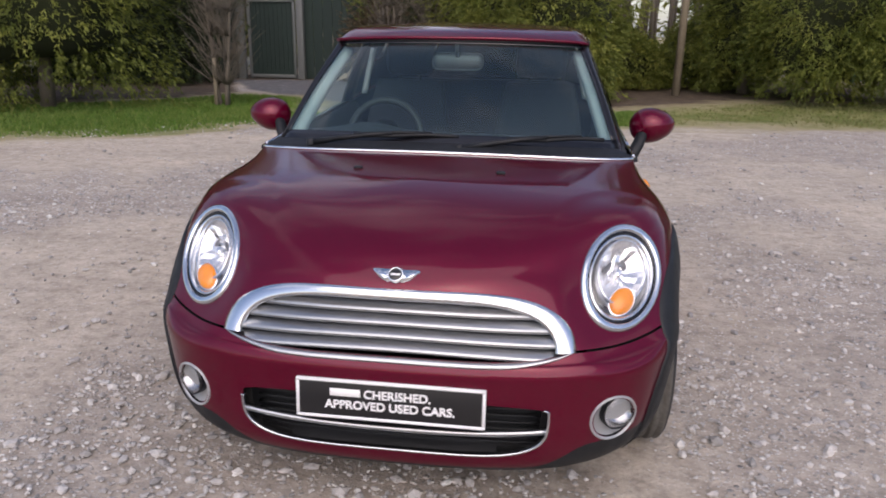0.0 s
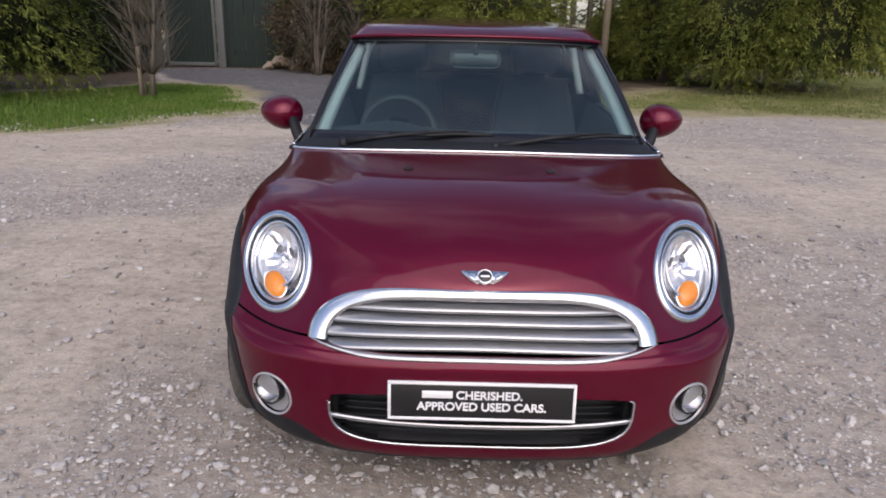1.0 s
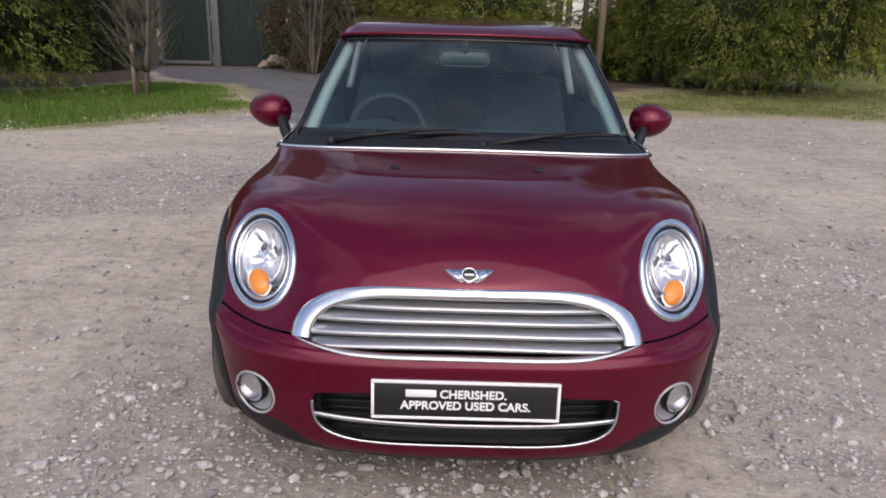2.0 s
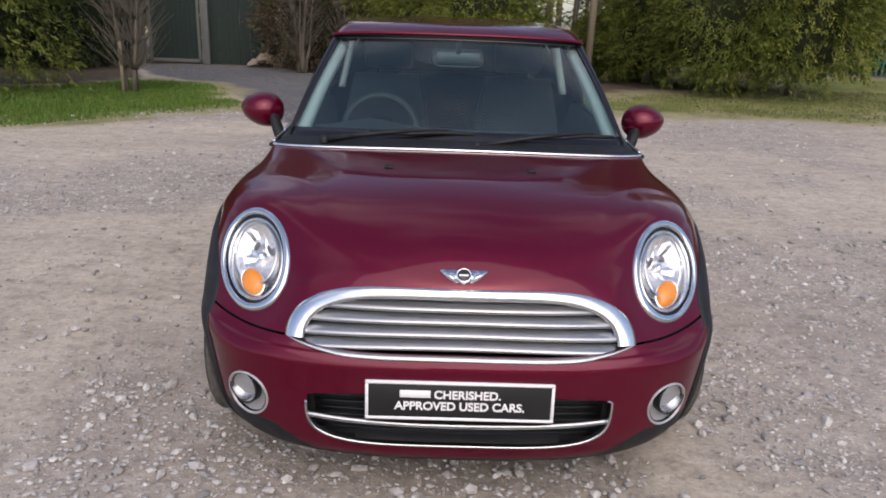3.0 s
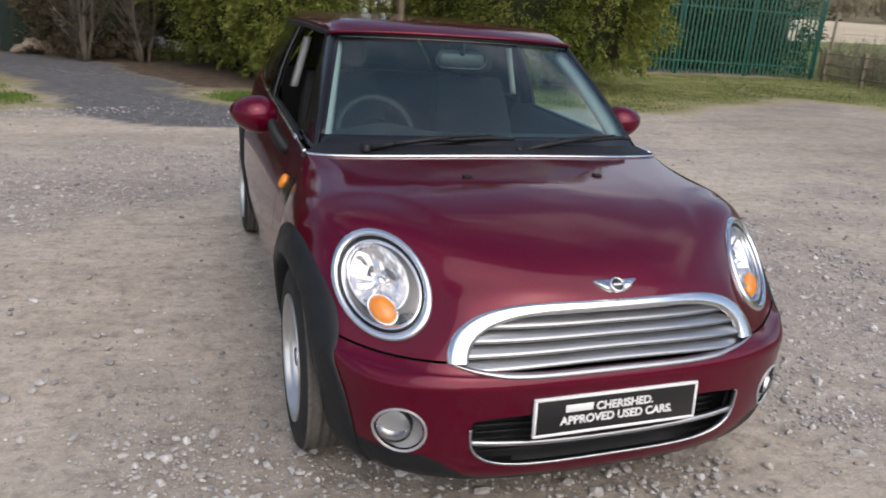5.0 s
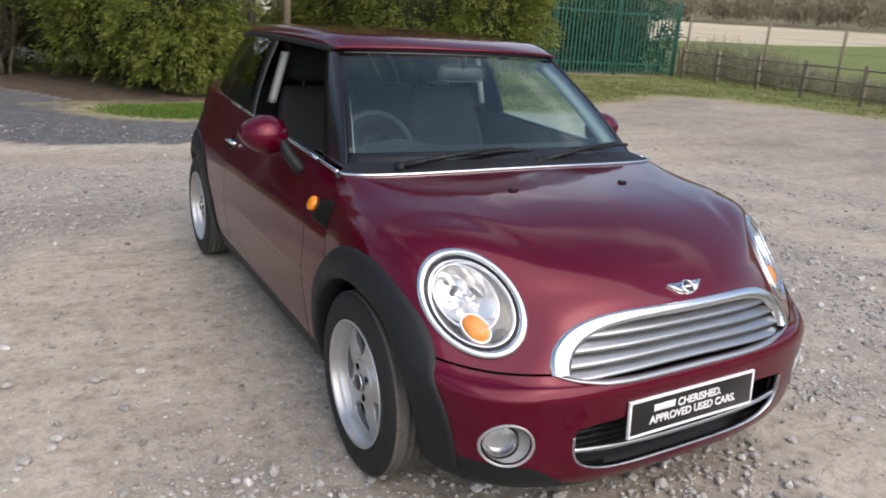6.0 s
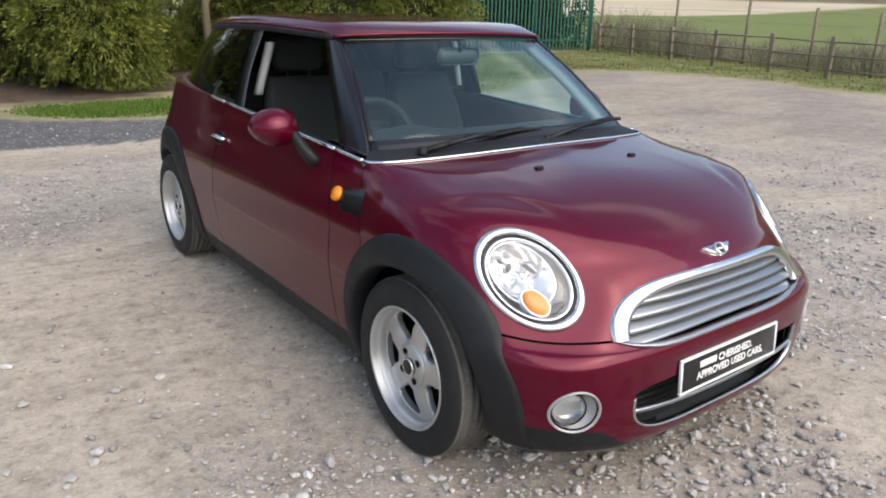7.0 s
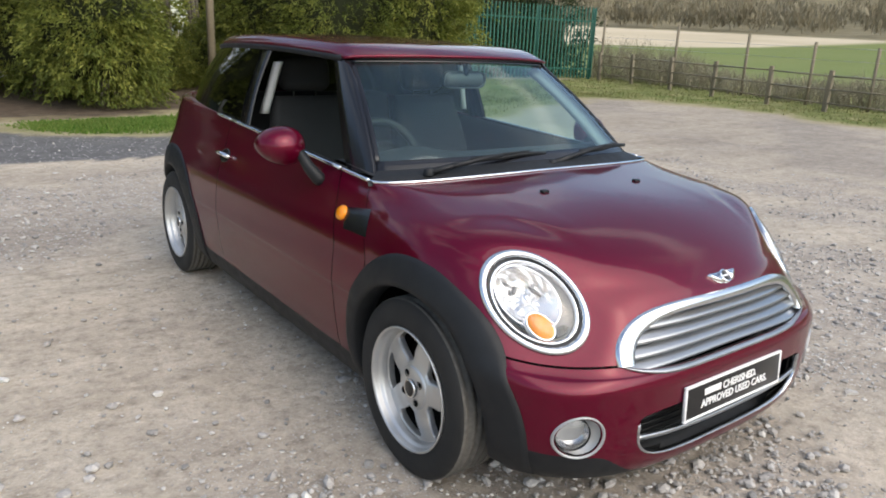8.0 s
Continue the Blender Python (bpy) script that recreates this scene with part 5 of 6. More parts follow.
def ground_material():
    m, n, l, p = nodes_of("gravel_ground")
    v = coords(n, l)
    big, mid, fine = noise_tex(n, l, v, 0.55, 5, 0.6), noise_tex(n, l, v, 5, 6, 0.68), noise_tex(n, l, v, 60, 5, 0.75)
    clod = noise_tex(n, l, v, 17, 5, 0.72)
    sand = ramp(n, l, mid, [(0.25, (0.365, 0.314, 0.252)), (0.5, (0.462, 0.404, 0.330)), (0.8, (0.535, 0.472, 0.395))])
    grey = ramp(n, l, mid, [(0.25, (0.298, 0.258, 0.217)), (0.7, (0.445, 0.392, 0.335))])
    st = n.new("ShaderNodeAttribute")
    st.attribute_name = "stony"
    part_stone = mixc(n, l, 0.5, st.outputs["Fac"], big, "OVERLAY")
    base = mixc(n, l, part_stone, sand, grey)
    tracks = noise_tex(n, l, coords(n, l, (0.22, 1.3, 1.0)), 1.0, 4, 0.6)
    base = mixc(n, l, 0.6, base, ramp(n, l, tracks, [(0.30, (0.72, 0.70, 0.69)), (0.5, (1.0, 1.0, 1.0)), (0.70, (1.16, 1.14, 1.11))]), "MULTIPLY")
    base = mixc(n, l, 0.80, base, ramp(n, l, clod, [(0.30, (0.58, 0.57, 0.56)), (0.47, (1.0, 1.0, 1.0)), (0.72, (1.24, 1.24, 1.23))]), "MULTIPLY")
    base = mixc(n, l, 0.55, base, ramp(n, l, noise_tex(n, l, coords(n, l, (0.7, 1.6, 1.0)), 6.5, 6, 0.75), [(0.34, (0.60, 0.59, 0.58)), (0.46, (1.0, 1.0, 1.0)), (0.75, (1.15, 1.15, 1.14))]), "MULTIPLY")
    base = mixc(n, l, 0.45, base, ramp(n, l, fine, [(0.3, (0.55, 0.55, 0.55)), (0.7, (1.28, 1.28, 1.28))]), "MULTIPLY")
    tones = [(0.0, (0.20, 0.195, 0.19)), (0.35, (0.36, 0.34, 0.315)), (0.7, (0.50, 0.475, 0.44)), (1.0, (0.68, 0.66, 0.63))]
    fill_s = ramp(n, l, part_stone, [(0.15, (0.16,) * 3), (0.85, (0.80,) * 3)])
    fill_l = ramp(n, l, part_stone, [(0.30, (0.05,) * 3), (0.90, (0.50,) * 3)])
    on_s, dome_s, tone_s = pebbles(n, l, v, 85, fill_s)
    on_l, dome_l, tone_l = pebbles(n, l, v, 34, fill_l)
    gritty = mixc(n, l, math_node(n, l, "MULTIPLY", on_s, 0.75), base, ramp(n, l, tone_s, tones))
    base = mixc(n, l, math_node(n, l, "MULTIPLY", on_l, 0.85), gritty, ramp(n, l, tone_l, tones))
    slate = ramp(n, l, mid, [(0.3, (0.095, 0.093, 0.093)), (0.7, (0.165, 0.162, 0.162))])
    on_d, dome_d, tone_d = pebbles(n, l, v, 26, 0.8)
    dark = mixc(n, l, math_node(n, l, "MULTIPLY", on_d, 0.85), slate, ramp(n, l, tone_d, [(0.0, (0.07, 0.07, 0.075)), (0.7, (0.22, 0.22, 0.225)), (0.86, (0.34, 0.335, 0.33)), (1.0, (0.62, 0.61, 0.60))]))
    lush = ramp(n, l, mid, [(0.25, (0.060, 0.105, 0.018)), (0.6, (0.115, 0.165, 0.034)), (0.85, (0.20, 0.205, 0.070))])
    worn = ramp(n, l, noise_tex(n, l, v, 1.6, 6, 0.7), [(0.30, (0.095, 0.125, 0.030)), (0.5, (0.165, 0.180, 0.055)), (0.68, (0.30, 0.260, 0.135))])
    sx = n.new("ShaderNodeSeparateXYZ")
    l.new(v, sx.inputs[0])
    turf = mixc(n, l, math_node(n, l, "GREATER_THAN", sx.outputs["X"], 2.4), lush, worn)
    soil = ramp(n, l, mid, [(0.25, (0.055, 0.041, 0.030)), (0.75, (0.150, 0.113, 0.080))])
    at = n.new("ShaderNodeAttribute")
    at.attribute_name = "zone"
    sep = n.new("ShaderNodeSeparateColor")
    l.new(at.outputs["Color"], sep.inputs["Color"])
    c = mixc(n, l, sep.outputs["Red"], base, dark)
    c = mixc(n, l, sep.outputs["Blue"], c, soil)
    straw = ramp(n, l, mid, [(0.25, (0.25, 0.215, 0.120)), (0.75, (0.40, 0.345, 0.21))])
    thin = ramp(n, l, mixc(n, l, 0.35, sep.outputs["Green"], mid, "OVERLAY"), [(0.10, (0, 0, 0)), (0.45, (1, 1, 1))])
    full = ramp(n, l, sep.outputs["Green"], [(0.35, (0, 0, 0)), (0.85, (1, 1, 1))])
    c = mixc(n, l, thin, c, mixc(n, l, full, straw, turf))
    # fields on the far slope: green, a pale strip of bare field with a yellow track across it, then brown woodland floor
    ln = n.new("ShaderNodeVectorMath")
    ln.operation = "LENGTH"
    l.new(v, ln.inputs[0])
    away = ln.outputs["Value"]
    low = math_node(n, l, "SUBTRACT", away, math_node(n, l, "MULTIPLY", sx.outputs["X"], 0.83))
    high = math_node(n, l, "SUBTRACT", away, math_node(n, l, "MULTIPLY", sx.outputs["Y"], 0.37))
    green = (0.13, 0.18, 0.045)
    patch = noise_tex(n, l, v, 0.03, 5, 0.6)
    pale = ramp(n, l, patch, [(0.3, (0.46, 0.385, 0.265)), (0.7, (0.58, 0.495, 0.355))])
    field = mixc(n, l, patch, green, (0.19, 0.20, 0.070))
    rough = ramp(n, l, noise_tex(n, l, v, 0.12, 5, 0.7), [(0.3, (0.15, 0.128, 0.075)), (0.7, (0.25, 0.215, 0.13))])
    f1 = math_node(n, l, "DIVIDE", math_node(n, l, "SUBTRACT", low, 51), 3, True)
    f2 = math_node(n, l, "DIVIDE", math_node(n, l, "SUBTRACT", high, 195), 5, True)
    strip = mixc(n, l, f2, mixc(n, l, f1, field, pale), rough)
    fac = math_node(n, l, "DIVIDE", math_node(n, l, "SUBTRACT", away, 25), 15, True)
    c = mixc(n, l, fac, c, strip)
    l.new(c, p.inputs["Base Color"])
    p.inputs["Roughness"].default_value = 0.95
    p.inputs["Specular IOR Level"].default_value = 0.2
    h = math_node(n, l, "ADD", math_node(n, l, "MULTIPLY", fine, 0.45), math_node(n, l, "MULTIPLY", clod, 1.3))
    h = math_node(n, l, "ADD", h, math_node(n, l, "MULTIPLY", dome_s, 0.35))
    h = math_node(n, l, "ADD", h, math_node(n, l, "MULTIPLY", dome_l, 0.9))
    bump(n, l, p, h, 0.75, 0.011)
    return m


ground = mesh_part("ground", me, ground_material())
tagged(ground, "pale stony gravel yard with worn grass edges", "ground", kind="structure")

# loose stones
STONE = plain("stone", (0.24, 0.185, 0.13), (0.48, 0.42, 0.34), 0.9, scale=30, bumps=0.3)


def stone_material():
    m, n, l, p = nodes_of("loose_stone")
    g = n.new("ShaderNodeNewGeometry")
    v = coords(n, l)
    a = ramp(n, l, g.outputs["Random Per Island"], [(0.0, (0.24, 0.23, 0.22)), (0.5, (0.42, 0.395, 0.37)), (0.90, (0.50, 0.48, 0.455)), (1.0, (0.62, 0.61, 0.58))])
    l.new(mixc(n, l, 0.5, a, ramp(n, l, noise_tex(n, l, v, 70, 4), [(0.3, (0.6, 0.6, 0.6)), (0.7, (1.2, 1.2, 1.2))]), "MULTIPLY"), p.inputs["Base Color"])
    p.inputs["Roughness"].default_value = 0.9
    return m


def scatter_stones(count, seed):
    rs = np.random.RandomState(seed)
    bm = bmesh.new()
    bmesh.ops.create_icosphere(bm, subdivisions=1, radius=1.0)
    bv = np.array([v.co for v in bm.verts])
    bf = np.array([[v.index for v in f.verts] for f in bm.faces])
    bm.free()
    x, y = rs.uniform(-6.5, 7.0, count * 7), rs.uniform(-2.2, 9.0, count * 7)
    dens = 0.10 + 0.80 * stony(x, y) ** 1.6
    near = 1.3 * np.exp(-np.hypot(x + 0.2, y + 0.2) / 3.0)
    keep = rs.rand(count * 7) < dens * (0.10 + near)
    x, y = x[keep][:count], y[keep][:count]
    k = len(x)
    size = 0.0035 + 0.0065 * rs.rand(k) ** 2 + 0.017 * rs.rand(k) ** 9
    ang = rs.uniform(0, 6.28, k)
    sc = np.stack([size * rs.uniform(0.8, 1.5, k), size * rs.uniform(0.7, 1.1, k), size * rs.uniform(0.45, 0.8, k)], -1)
    jit = rs.uniform(0.75, 1.2, (k, len(bv), 1))
    P = bv[None] * jit * sc[:, None, :]
    c, s = np.cos(ang)[:, None], np.sin(ang)[:, None]
    px = P[:, :, 0] * c - P[:, :, 1] * s + x[:, None]
    py = P[:, :, 0] * s + P[:, :, 1] * c + y[:, None]
    pz = P[:, :, 2] + (land(x, y) + 0.3 * sc[:, 2])[:, None]
    V = np.stack([px, py, pz], -1).reshape(-1, 3)
    F = (bf[None] + (np.arange(k) * len(bv))[:, None, None]).reshape(-1, 3)
    me = bpy.data.meshes.new("loose_stones")
    me.from_pydata(V.tolist(), [], F.tolist())
    return me


stones = mesh_part("loose_stones", scatter_stones(30000, 5), stone_material(), smooth=False)
tagged(stones, "small pale and grey stones scattered over the yard", "stones", kind="stuff")


# ---------------------------------------------------------------- grass
def blades(count, seed, region, h0, h1):
    rs = np.random.RandomState(seed)
    x0, x1, y0, y1 = region
    x, y = rs.uniform(x0, x1, count), rs.uniform(y0, y1, count)
    grass, _, _ = zones(x, y)
    edge = wobble(x, y, 5, 33)
    cov = grass_cover(x, y)
    keep = grass & (rs.rand(count) < (0.65 + 0.35 * edge) * np.clip(cov * 1.5 - 0.45, 0, 1) * np.where(x > 2.4, 0.26, 1.0))
    x, y = x[keep], y[keep]
    k = len(x)
    h = rs.uniform(h0, h1, k) * (0.4 + 0.6 * cov[keep]) * (0.75 + 0.4 * wobble(x, y, 1.7, 34))
    a = rs.uniform(0, 6.28, k)
    w = 0.010 + 0.006 * rs.rand(k)
    lean = rs.uniform(0.1, 0.7, k) * h
    z = land(x, y)
    dx, dy = np.cos(a), np.sin(a)
    b = rs.uniform(0, 6.28, k)
    V = np.stack([np.stack([x - dx * w, y - dy * w, z - 0.005], -1), np.stack([x + dx * w, y + dy * w, z - 0.005], -1), np.stack([x + np.cos(b) * lean, y + np.sin(b) * lean, z + np.abs(h)], -1)], 1).reshape(-1, 3)
    F = np.arange(k * 3).reshape(-1, 3)
    return V, F


GRASSLEAF = leaf_material("grass_blade", (0.055, 0.120, 0.014), (0.095, 0.185, 0.024), (0.185, 0.225, 0.060))
DULLGRASS = leaf_material("dull_grass_blade", (0.105, 0.130, 0.034), (0.145, 0.162, 0.048), (0.240, 0.220, 0.105), 1.3)
for name, leafage, words, patches in (
        ("grass", GRASSLEAF, "short bright green grass on the verge", ((120000, 41, (-11, -3, 5.5, 13.5), 0.03, 0.08), (70000, 44, (-2, 2.4, 8.5, 12), 0.02, 0.055))),
        ("verge_grass", DULLGRASS, "thin dull grass with straw-coloured patches beside the gravel", ((90000, 42, (2.4, 13, 8.5, 14), 0.02, 0.055), (60000, 43, (12, 19, -1, 17), 0.03, 0.08)))):
    VV, FF, off = [], [], 0
    for cnt, sd, reg, h0, h1 in patches:
        v, f = blades(cnt, sd, reg, h0, h1)
        VV.append(v)
        FF.append(f + off)
        off += len(v)
    me = bpy.data.meshes.new(name)
    me.from_pydata(np.concatenate(VV).tolist(), [], np.concatenate(FF).tolist())
    tagged(mesh_part(name, me, leafage, smooth=False), words, "grass", kind="stuff")


# ---------------------------------------------------------------- bushes and trees
def crown_mesh(name, rx, ry, z0, h, count, seed, leaf=0.10, droop=0.5, lumps=0.40):
    """Feathery sprays gathered in hanging clumps over a lumpy crown that stands on z0 and is h high."""
    rs = np.random.RandomState(seed)
    n = 14
    sprays = count // n
    clumps = max(70, sprays // 22)
    dc = rs.normal(size=(clumps, 3))
    dc /= np.linalg.norm(dc, axis=1)[:, None]
    lump = np.zeros(clumps)
    for i in range(9):
        a = rs.normal(size=3)
        a /= np.linalg.norm(a)
        lump += np.sin((2.5 + 1.9 * i) * dc @ a + rs.uniform(0, 6.28)) / (1 + 0.25 * i)
    lump = lump * lumps / 2.6 + rs.uniform(-0.07, 0.07, clumps)
    which = rs.randint(0, clumps, sprays)
    spread = 1.9 / math.sqrt(clumps)
    off = rs.normal(size=(sprays, 3)) * spread
    d = dc[which] + off
    d /= np.linalg.norm(d, axis=1)[:, None]
    dome = np.clip((off ** 2).sum(1) / (3 * spread ** 2), 0, 2.5)
    r = (1 + lump[which]) * (1.0 - 0.085 * dome) - 0.10 * rs.rand(sprays) ** 2
    flat = np.clip(1.1 - 0.45 * np.clip(d[:, 2], 0, 1) ** 2, 0.4, 1.2)
    flat = np.where(d[:, 2] < 0, flat * np.clip(np.sqrt(1 - d[:, 2] ** 2), 0.25, 1) ** -0.6, flat)      # skirts hang to the ground
    c = np.stack([d[:, 0] * rx * r * flat, d[:, 1] * ry * r * flat, z0 + h / 2 + d[:, 2] * h / 2 * r], -1)
    out = (d + off * 1.5) * np.array([1 / rx, 1 / ry, 2 / h]) * min(rx, ry)
    out /= np.linalg.norm(out, axis=1)[:, None]
    out[:, 2] += rs.uniform(-1.5, 0.35, sprays) * droop
    out /= np.linalg.norm(out, axis=1)[:, None]
    t = rs.rand(sprays, n)
    span = leaf * 3.6 * rs.uniform(0.6, 1.4, sprays)
    base = c[:, None] + out[:, None] * (t * span[:, None])[..., None] + rs.normal(size=(sprays, n, 3)) * leaf * 0.30
    dirn = out[:, None] + rs.normal(size=(sprays, n, 3)) * 0.42
    dirn /= np.linalg.norm(dirn, axis=-1)[..., None]
    side = np.cross(dirn, rs.normal(size=(sprays, n, 3)))
    side /= np.linalg.norm(side, axis=-1)[..., None] + 1e-9
    ln = (leaf * rs.uniform(0.6, 1.4, (sprays, n)))[..., None]
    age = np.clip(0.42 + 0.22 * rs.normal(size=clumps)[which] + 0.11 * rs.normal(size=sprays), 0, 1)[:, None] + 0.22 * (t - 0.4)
    base, dirn, side, ln = base.reshape(-1, 3), dirn.reshape(-1, 3), side.reshape(-1, 3), ln.reshape(-1, 1)
    V = np.stack([base, base + dirn * ln * 0.5 + side * ln * 0.15, base + dirn * ln, base + dirn * ln * 0.5 - side * ln * 0.15], 1).reshape(-1, 3)
    V[:, 2] = np.maximum(V[:, 2], 0.03)
    F = np.arange(len(V)).reshape(-1, 4)
    me = bpy.data.meshes.new(name)
    me.from_pydata(V.tolist(), [], F.tolist())
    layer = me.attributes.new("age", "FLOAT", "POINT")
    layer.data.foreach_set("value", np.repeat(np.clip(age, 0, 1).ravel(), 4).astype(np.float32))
    return me


# Solid filler for a crown; its near-black colour paints the shade between sprays.
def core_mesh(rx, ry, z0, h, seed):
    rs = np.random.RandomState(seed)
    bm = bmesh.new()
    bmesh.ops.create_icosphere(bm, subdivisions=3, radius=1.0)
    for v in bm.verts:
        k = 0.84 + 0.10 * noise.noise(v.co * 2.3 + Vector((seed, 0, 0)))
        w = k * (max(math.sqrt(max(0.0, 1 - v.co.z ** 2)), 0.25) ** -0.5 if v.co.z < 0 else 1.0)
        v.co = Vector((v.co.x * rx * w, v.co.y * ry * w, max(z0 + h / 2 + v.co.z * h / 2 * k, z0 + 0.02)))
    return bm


def bush(name, x, y, rx, ry, h, seed, count=26000, z0=0.12, material=None, leaf=0.095, label="", trunk=True, category="bush"):
    b = new(name)
    b.matrix_basis = pose(x, y, float(land(x, y)))
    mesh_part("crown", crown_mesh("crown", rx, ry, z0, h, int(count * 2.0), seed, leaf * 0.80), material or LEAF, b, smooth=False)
    part("shade_core", core_mesh(rx, ry, z0, h, seed), CORE, b)
    if trunk:
        part("trunk", sweep([(0, 0, -0.05), (0.03, 0.02, h * 0.2), (0, 0.05, h * 0.5)], [0.13, 0.10, 0.05], 10), BARK, b)
    return tagged(b, label or "dense yellow-green conifer bush reaching to the ground", category, group="hedge bushes")


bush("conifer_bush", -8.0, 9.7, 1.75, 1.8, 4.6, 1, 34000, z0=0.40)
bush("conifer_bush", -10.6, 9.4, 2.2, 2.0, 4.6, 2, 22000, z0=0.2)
# dark-leaved shrubs added where the fence left of the gate lies in shade
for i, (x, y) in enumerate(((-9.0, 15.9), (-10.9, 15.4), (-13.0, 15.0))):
    bush("dark_shrub", x, y, 1.15, 0.9, 3.0, 95 + i, 6500, z0=0.15, material=DARKLEAF, leaf=0.17, label="added dark shrub whose leaf tone stands in for shade on the board fence")
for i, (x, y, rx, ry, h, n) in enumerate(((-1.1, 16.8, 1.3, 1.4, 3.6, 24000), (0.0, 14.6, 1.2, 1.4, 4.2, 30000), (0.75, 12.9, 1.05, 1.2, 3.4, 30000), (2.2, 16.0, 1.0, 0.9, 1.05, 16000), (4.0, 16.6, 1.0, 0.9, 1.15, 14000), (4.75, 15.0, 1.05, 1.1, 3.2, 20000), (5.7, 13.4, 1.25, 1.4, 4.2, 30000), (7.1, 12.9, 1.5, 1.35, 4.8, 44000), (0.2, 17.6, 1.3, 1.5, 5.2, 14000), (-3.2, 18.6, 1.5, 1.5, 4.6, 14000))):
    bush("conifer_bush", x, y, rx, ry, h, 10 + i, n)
bush("brown_shrub", -2.9, 16.9, 1.1, 0.9, 2.3, 31, 8000, material=TWIGLEAF, leaf=0.12, label="bare brown twiggy shrub beside the fence")
# tall trees behind the fences and the hedge
for i, (x, y, rx, h) in enumerate(((-13, 21, 2.6, 8.5), (-9.5, 21.5, 2.4, 7.5), (-6.2, 22.0, 1.6, 11.6), (-1.0, 22, 2.0, 8.6), (0.9, 24.0, 1.5, 10.4), (6.4, 23.5, 1.5, 11.6), (8.8, 22.6, 1.7, 12.6), (11.2, 22.8, 2.2, 10.4), (13.5, 22.0, 2.4, 7.0))):
    bush("conifer_tree", x, y, rx, rx, h, 50 + i, 5500, z0=0.3, leaf=0.36, label="tall dark conifer behind the fence", category="tree")


for i, (x, y) in enumerate(((9.2, 20.4), (11.4, 20.2), (13.6, 19.9), (15.6, 19.6), (17.2, 19.3))):
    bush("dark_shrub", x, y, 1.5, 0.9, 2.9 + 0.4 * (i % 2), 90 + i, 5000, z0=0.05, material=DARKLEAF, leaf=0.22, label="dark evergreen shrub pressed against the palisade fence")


def bare_tree(name, x, y, h, seed, stems=5, twigs=60, label=""):
    rs = random.Random(seed)
    t = new(name)
    t.matrix_basis = pose(x, y, float(land(x, y)))
    trunk = []
    for k in range(stems):
        a = rs.uniform(0, 6.28)
        p = Vector((0.09 * math.cos(a), 0.09 * math.sin(a), -0.05))
        pts, rad = [p], [0.045]
        for i in range(6):
            p = p + Vector((math.cos(a) * 0.05 + rs.uniform(-0.04, 0.04), math.sin(a) * 0.05 + rs.uniform(-0.04, 0.04), h / 7))
            pts.append(p)
            rad.append(0.045 * (1 - 0.12 * (i + 1)))
        trunk.append((pts, rad))
    bm = join_bm(*[sweep(p, r, 7) for p, r in trunk])
    part("trunk", bm, BARK, t)
    tw = []
    for k in range(twigs):
        pts, rad = rs.choice(trunk)
        p = pts[rs.randrange(1, 7)].copy()
        a = rs.uniform(0, 6.28)
        d = Vector((math.cos(a), math.sin(a), rs.uniform(0.5, 1.7))).normalized()
        path = [p]
        for i in range(4):
            d = (d + Vector((rs.uniform(-0.2, 0.2), rs.uniform(-0.2, 0.2), 0.12))).normalized()
            p = p + d * rs.uniform(0.12, 0.32)
            path.append(p)
        tw.append(sweep(path, [0.009, 0.007, 0.0055, 0.004, 0.002], 3))
    part("branch_work", join_bm(*tw), BARK, t)
    return tagged(t, label or "bare many-stemmed tree on the grass", "tree")


bare_tree("bare_tree", -5.3, 10.8, 2.9, 3, 3, 460, "bare brushy young tree on the grass verge")
bare_tree("twiggy_shrub", -3.3, 15.7, 2.2, 8, 7, 240, "bare brown twiggy shrub beside the board fence")
bare_tree("twiggy_shrub", -2.1, 15.9, 2.0, 9, 6, 200, "bare brown twiggy shrub at the foot of the hedge")
# stake that holds the young tree
stake = part("tree_stake", sweep([(-5.43, 10.72, float(land(-5.4, 10.7)) - 0.1), (-5.42, 10.72, 0.85)], 0.035, 10), TIMBER)
tagged(stake, "short weathered timber stake beside the young tree", "stake")

# heap of pale rubble at the fence's end
rubble = new("rubble_heap")
rubble.matrix_basis = pose(-4.45, 17.0, float(land(-4.45, 17.0)))
rs = random.Random(12)
for k in range(16):
    bm = bmesh.new()
    bmesh.ops.create_icosphere(bm, subdivisions=2, radius=1.0)
    sx, sy, sz = rs.uniform(0.07, 0.20), rs.uniform(0.07, 0.16), rs.uniform(0.05, 0.13)
    ph = Vector((k * 3.1, 0, 0))
    for v in bm.verts:
        v.co = v.co * (1 + 0.35 * noise.noise(v.co * 1.6 + ph))
    x, y = rs.gauss(0, 0.28), rs.gauss(0, 0.16)
    bmesh.ops.transform(bm, matrix=pose(x, y, 0.04 + 0.22 * max(0, 1 - math.hypot(x, y) / 0.4), rs.uniform(-30, 30), rs.uniform(-30, 30), rs.uniform(0, 360)) @ Matrix.Diagonal((sx, sy, sz, 1)), verts=bm.verts[:])
    part("lump", bm, STONE, rubble, smooth=False)
tagged(rubble, "small heap of pale rubble at the end of the fence", "rubble")

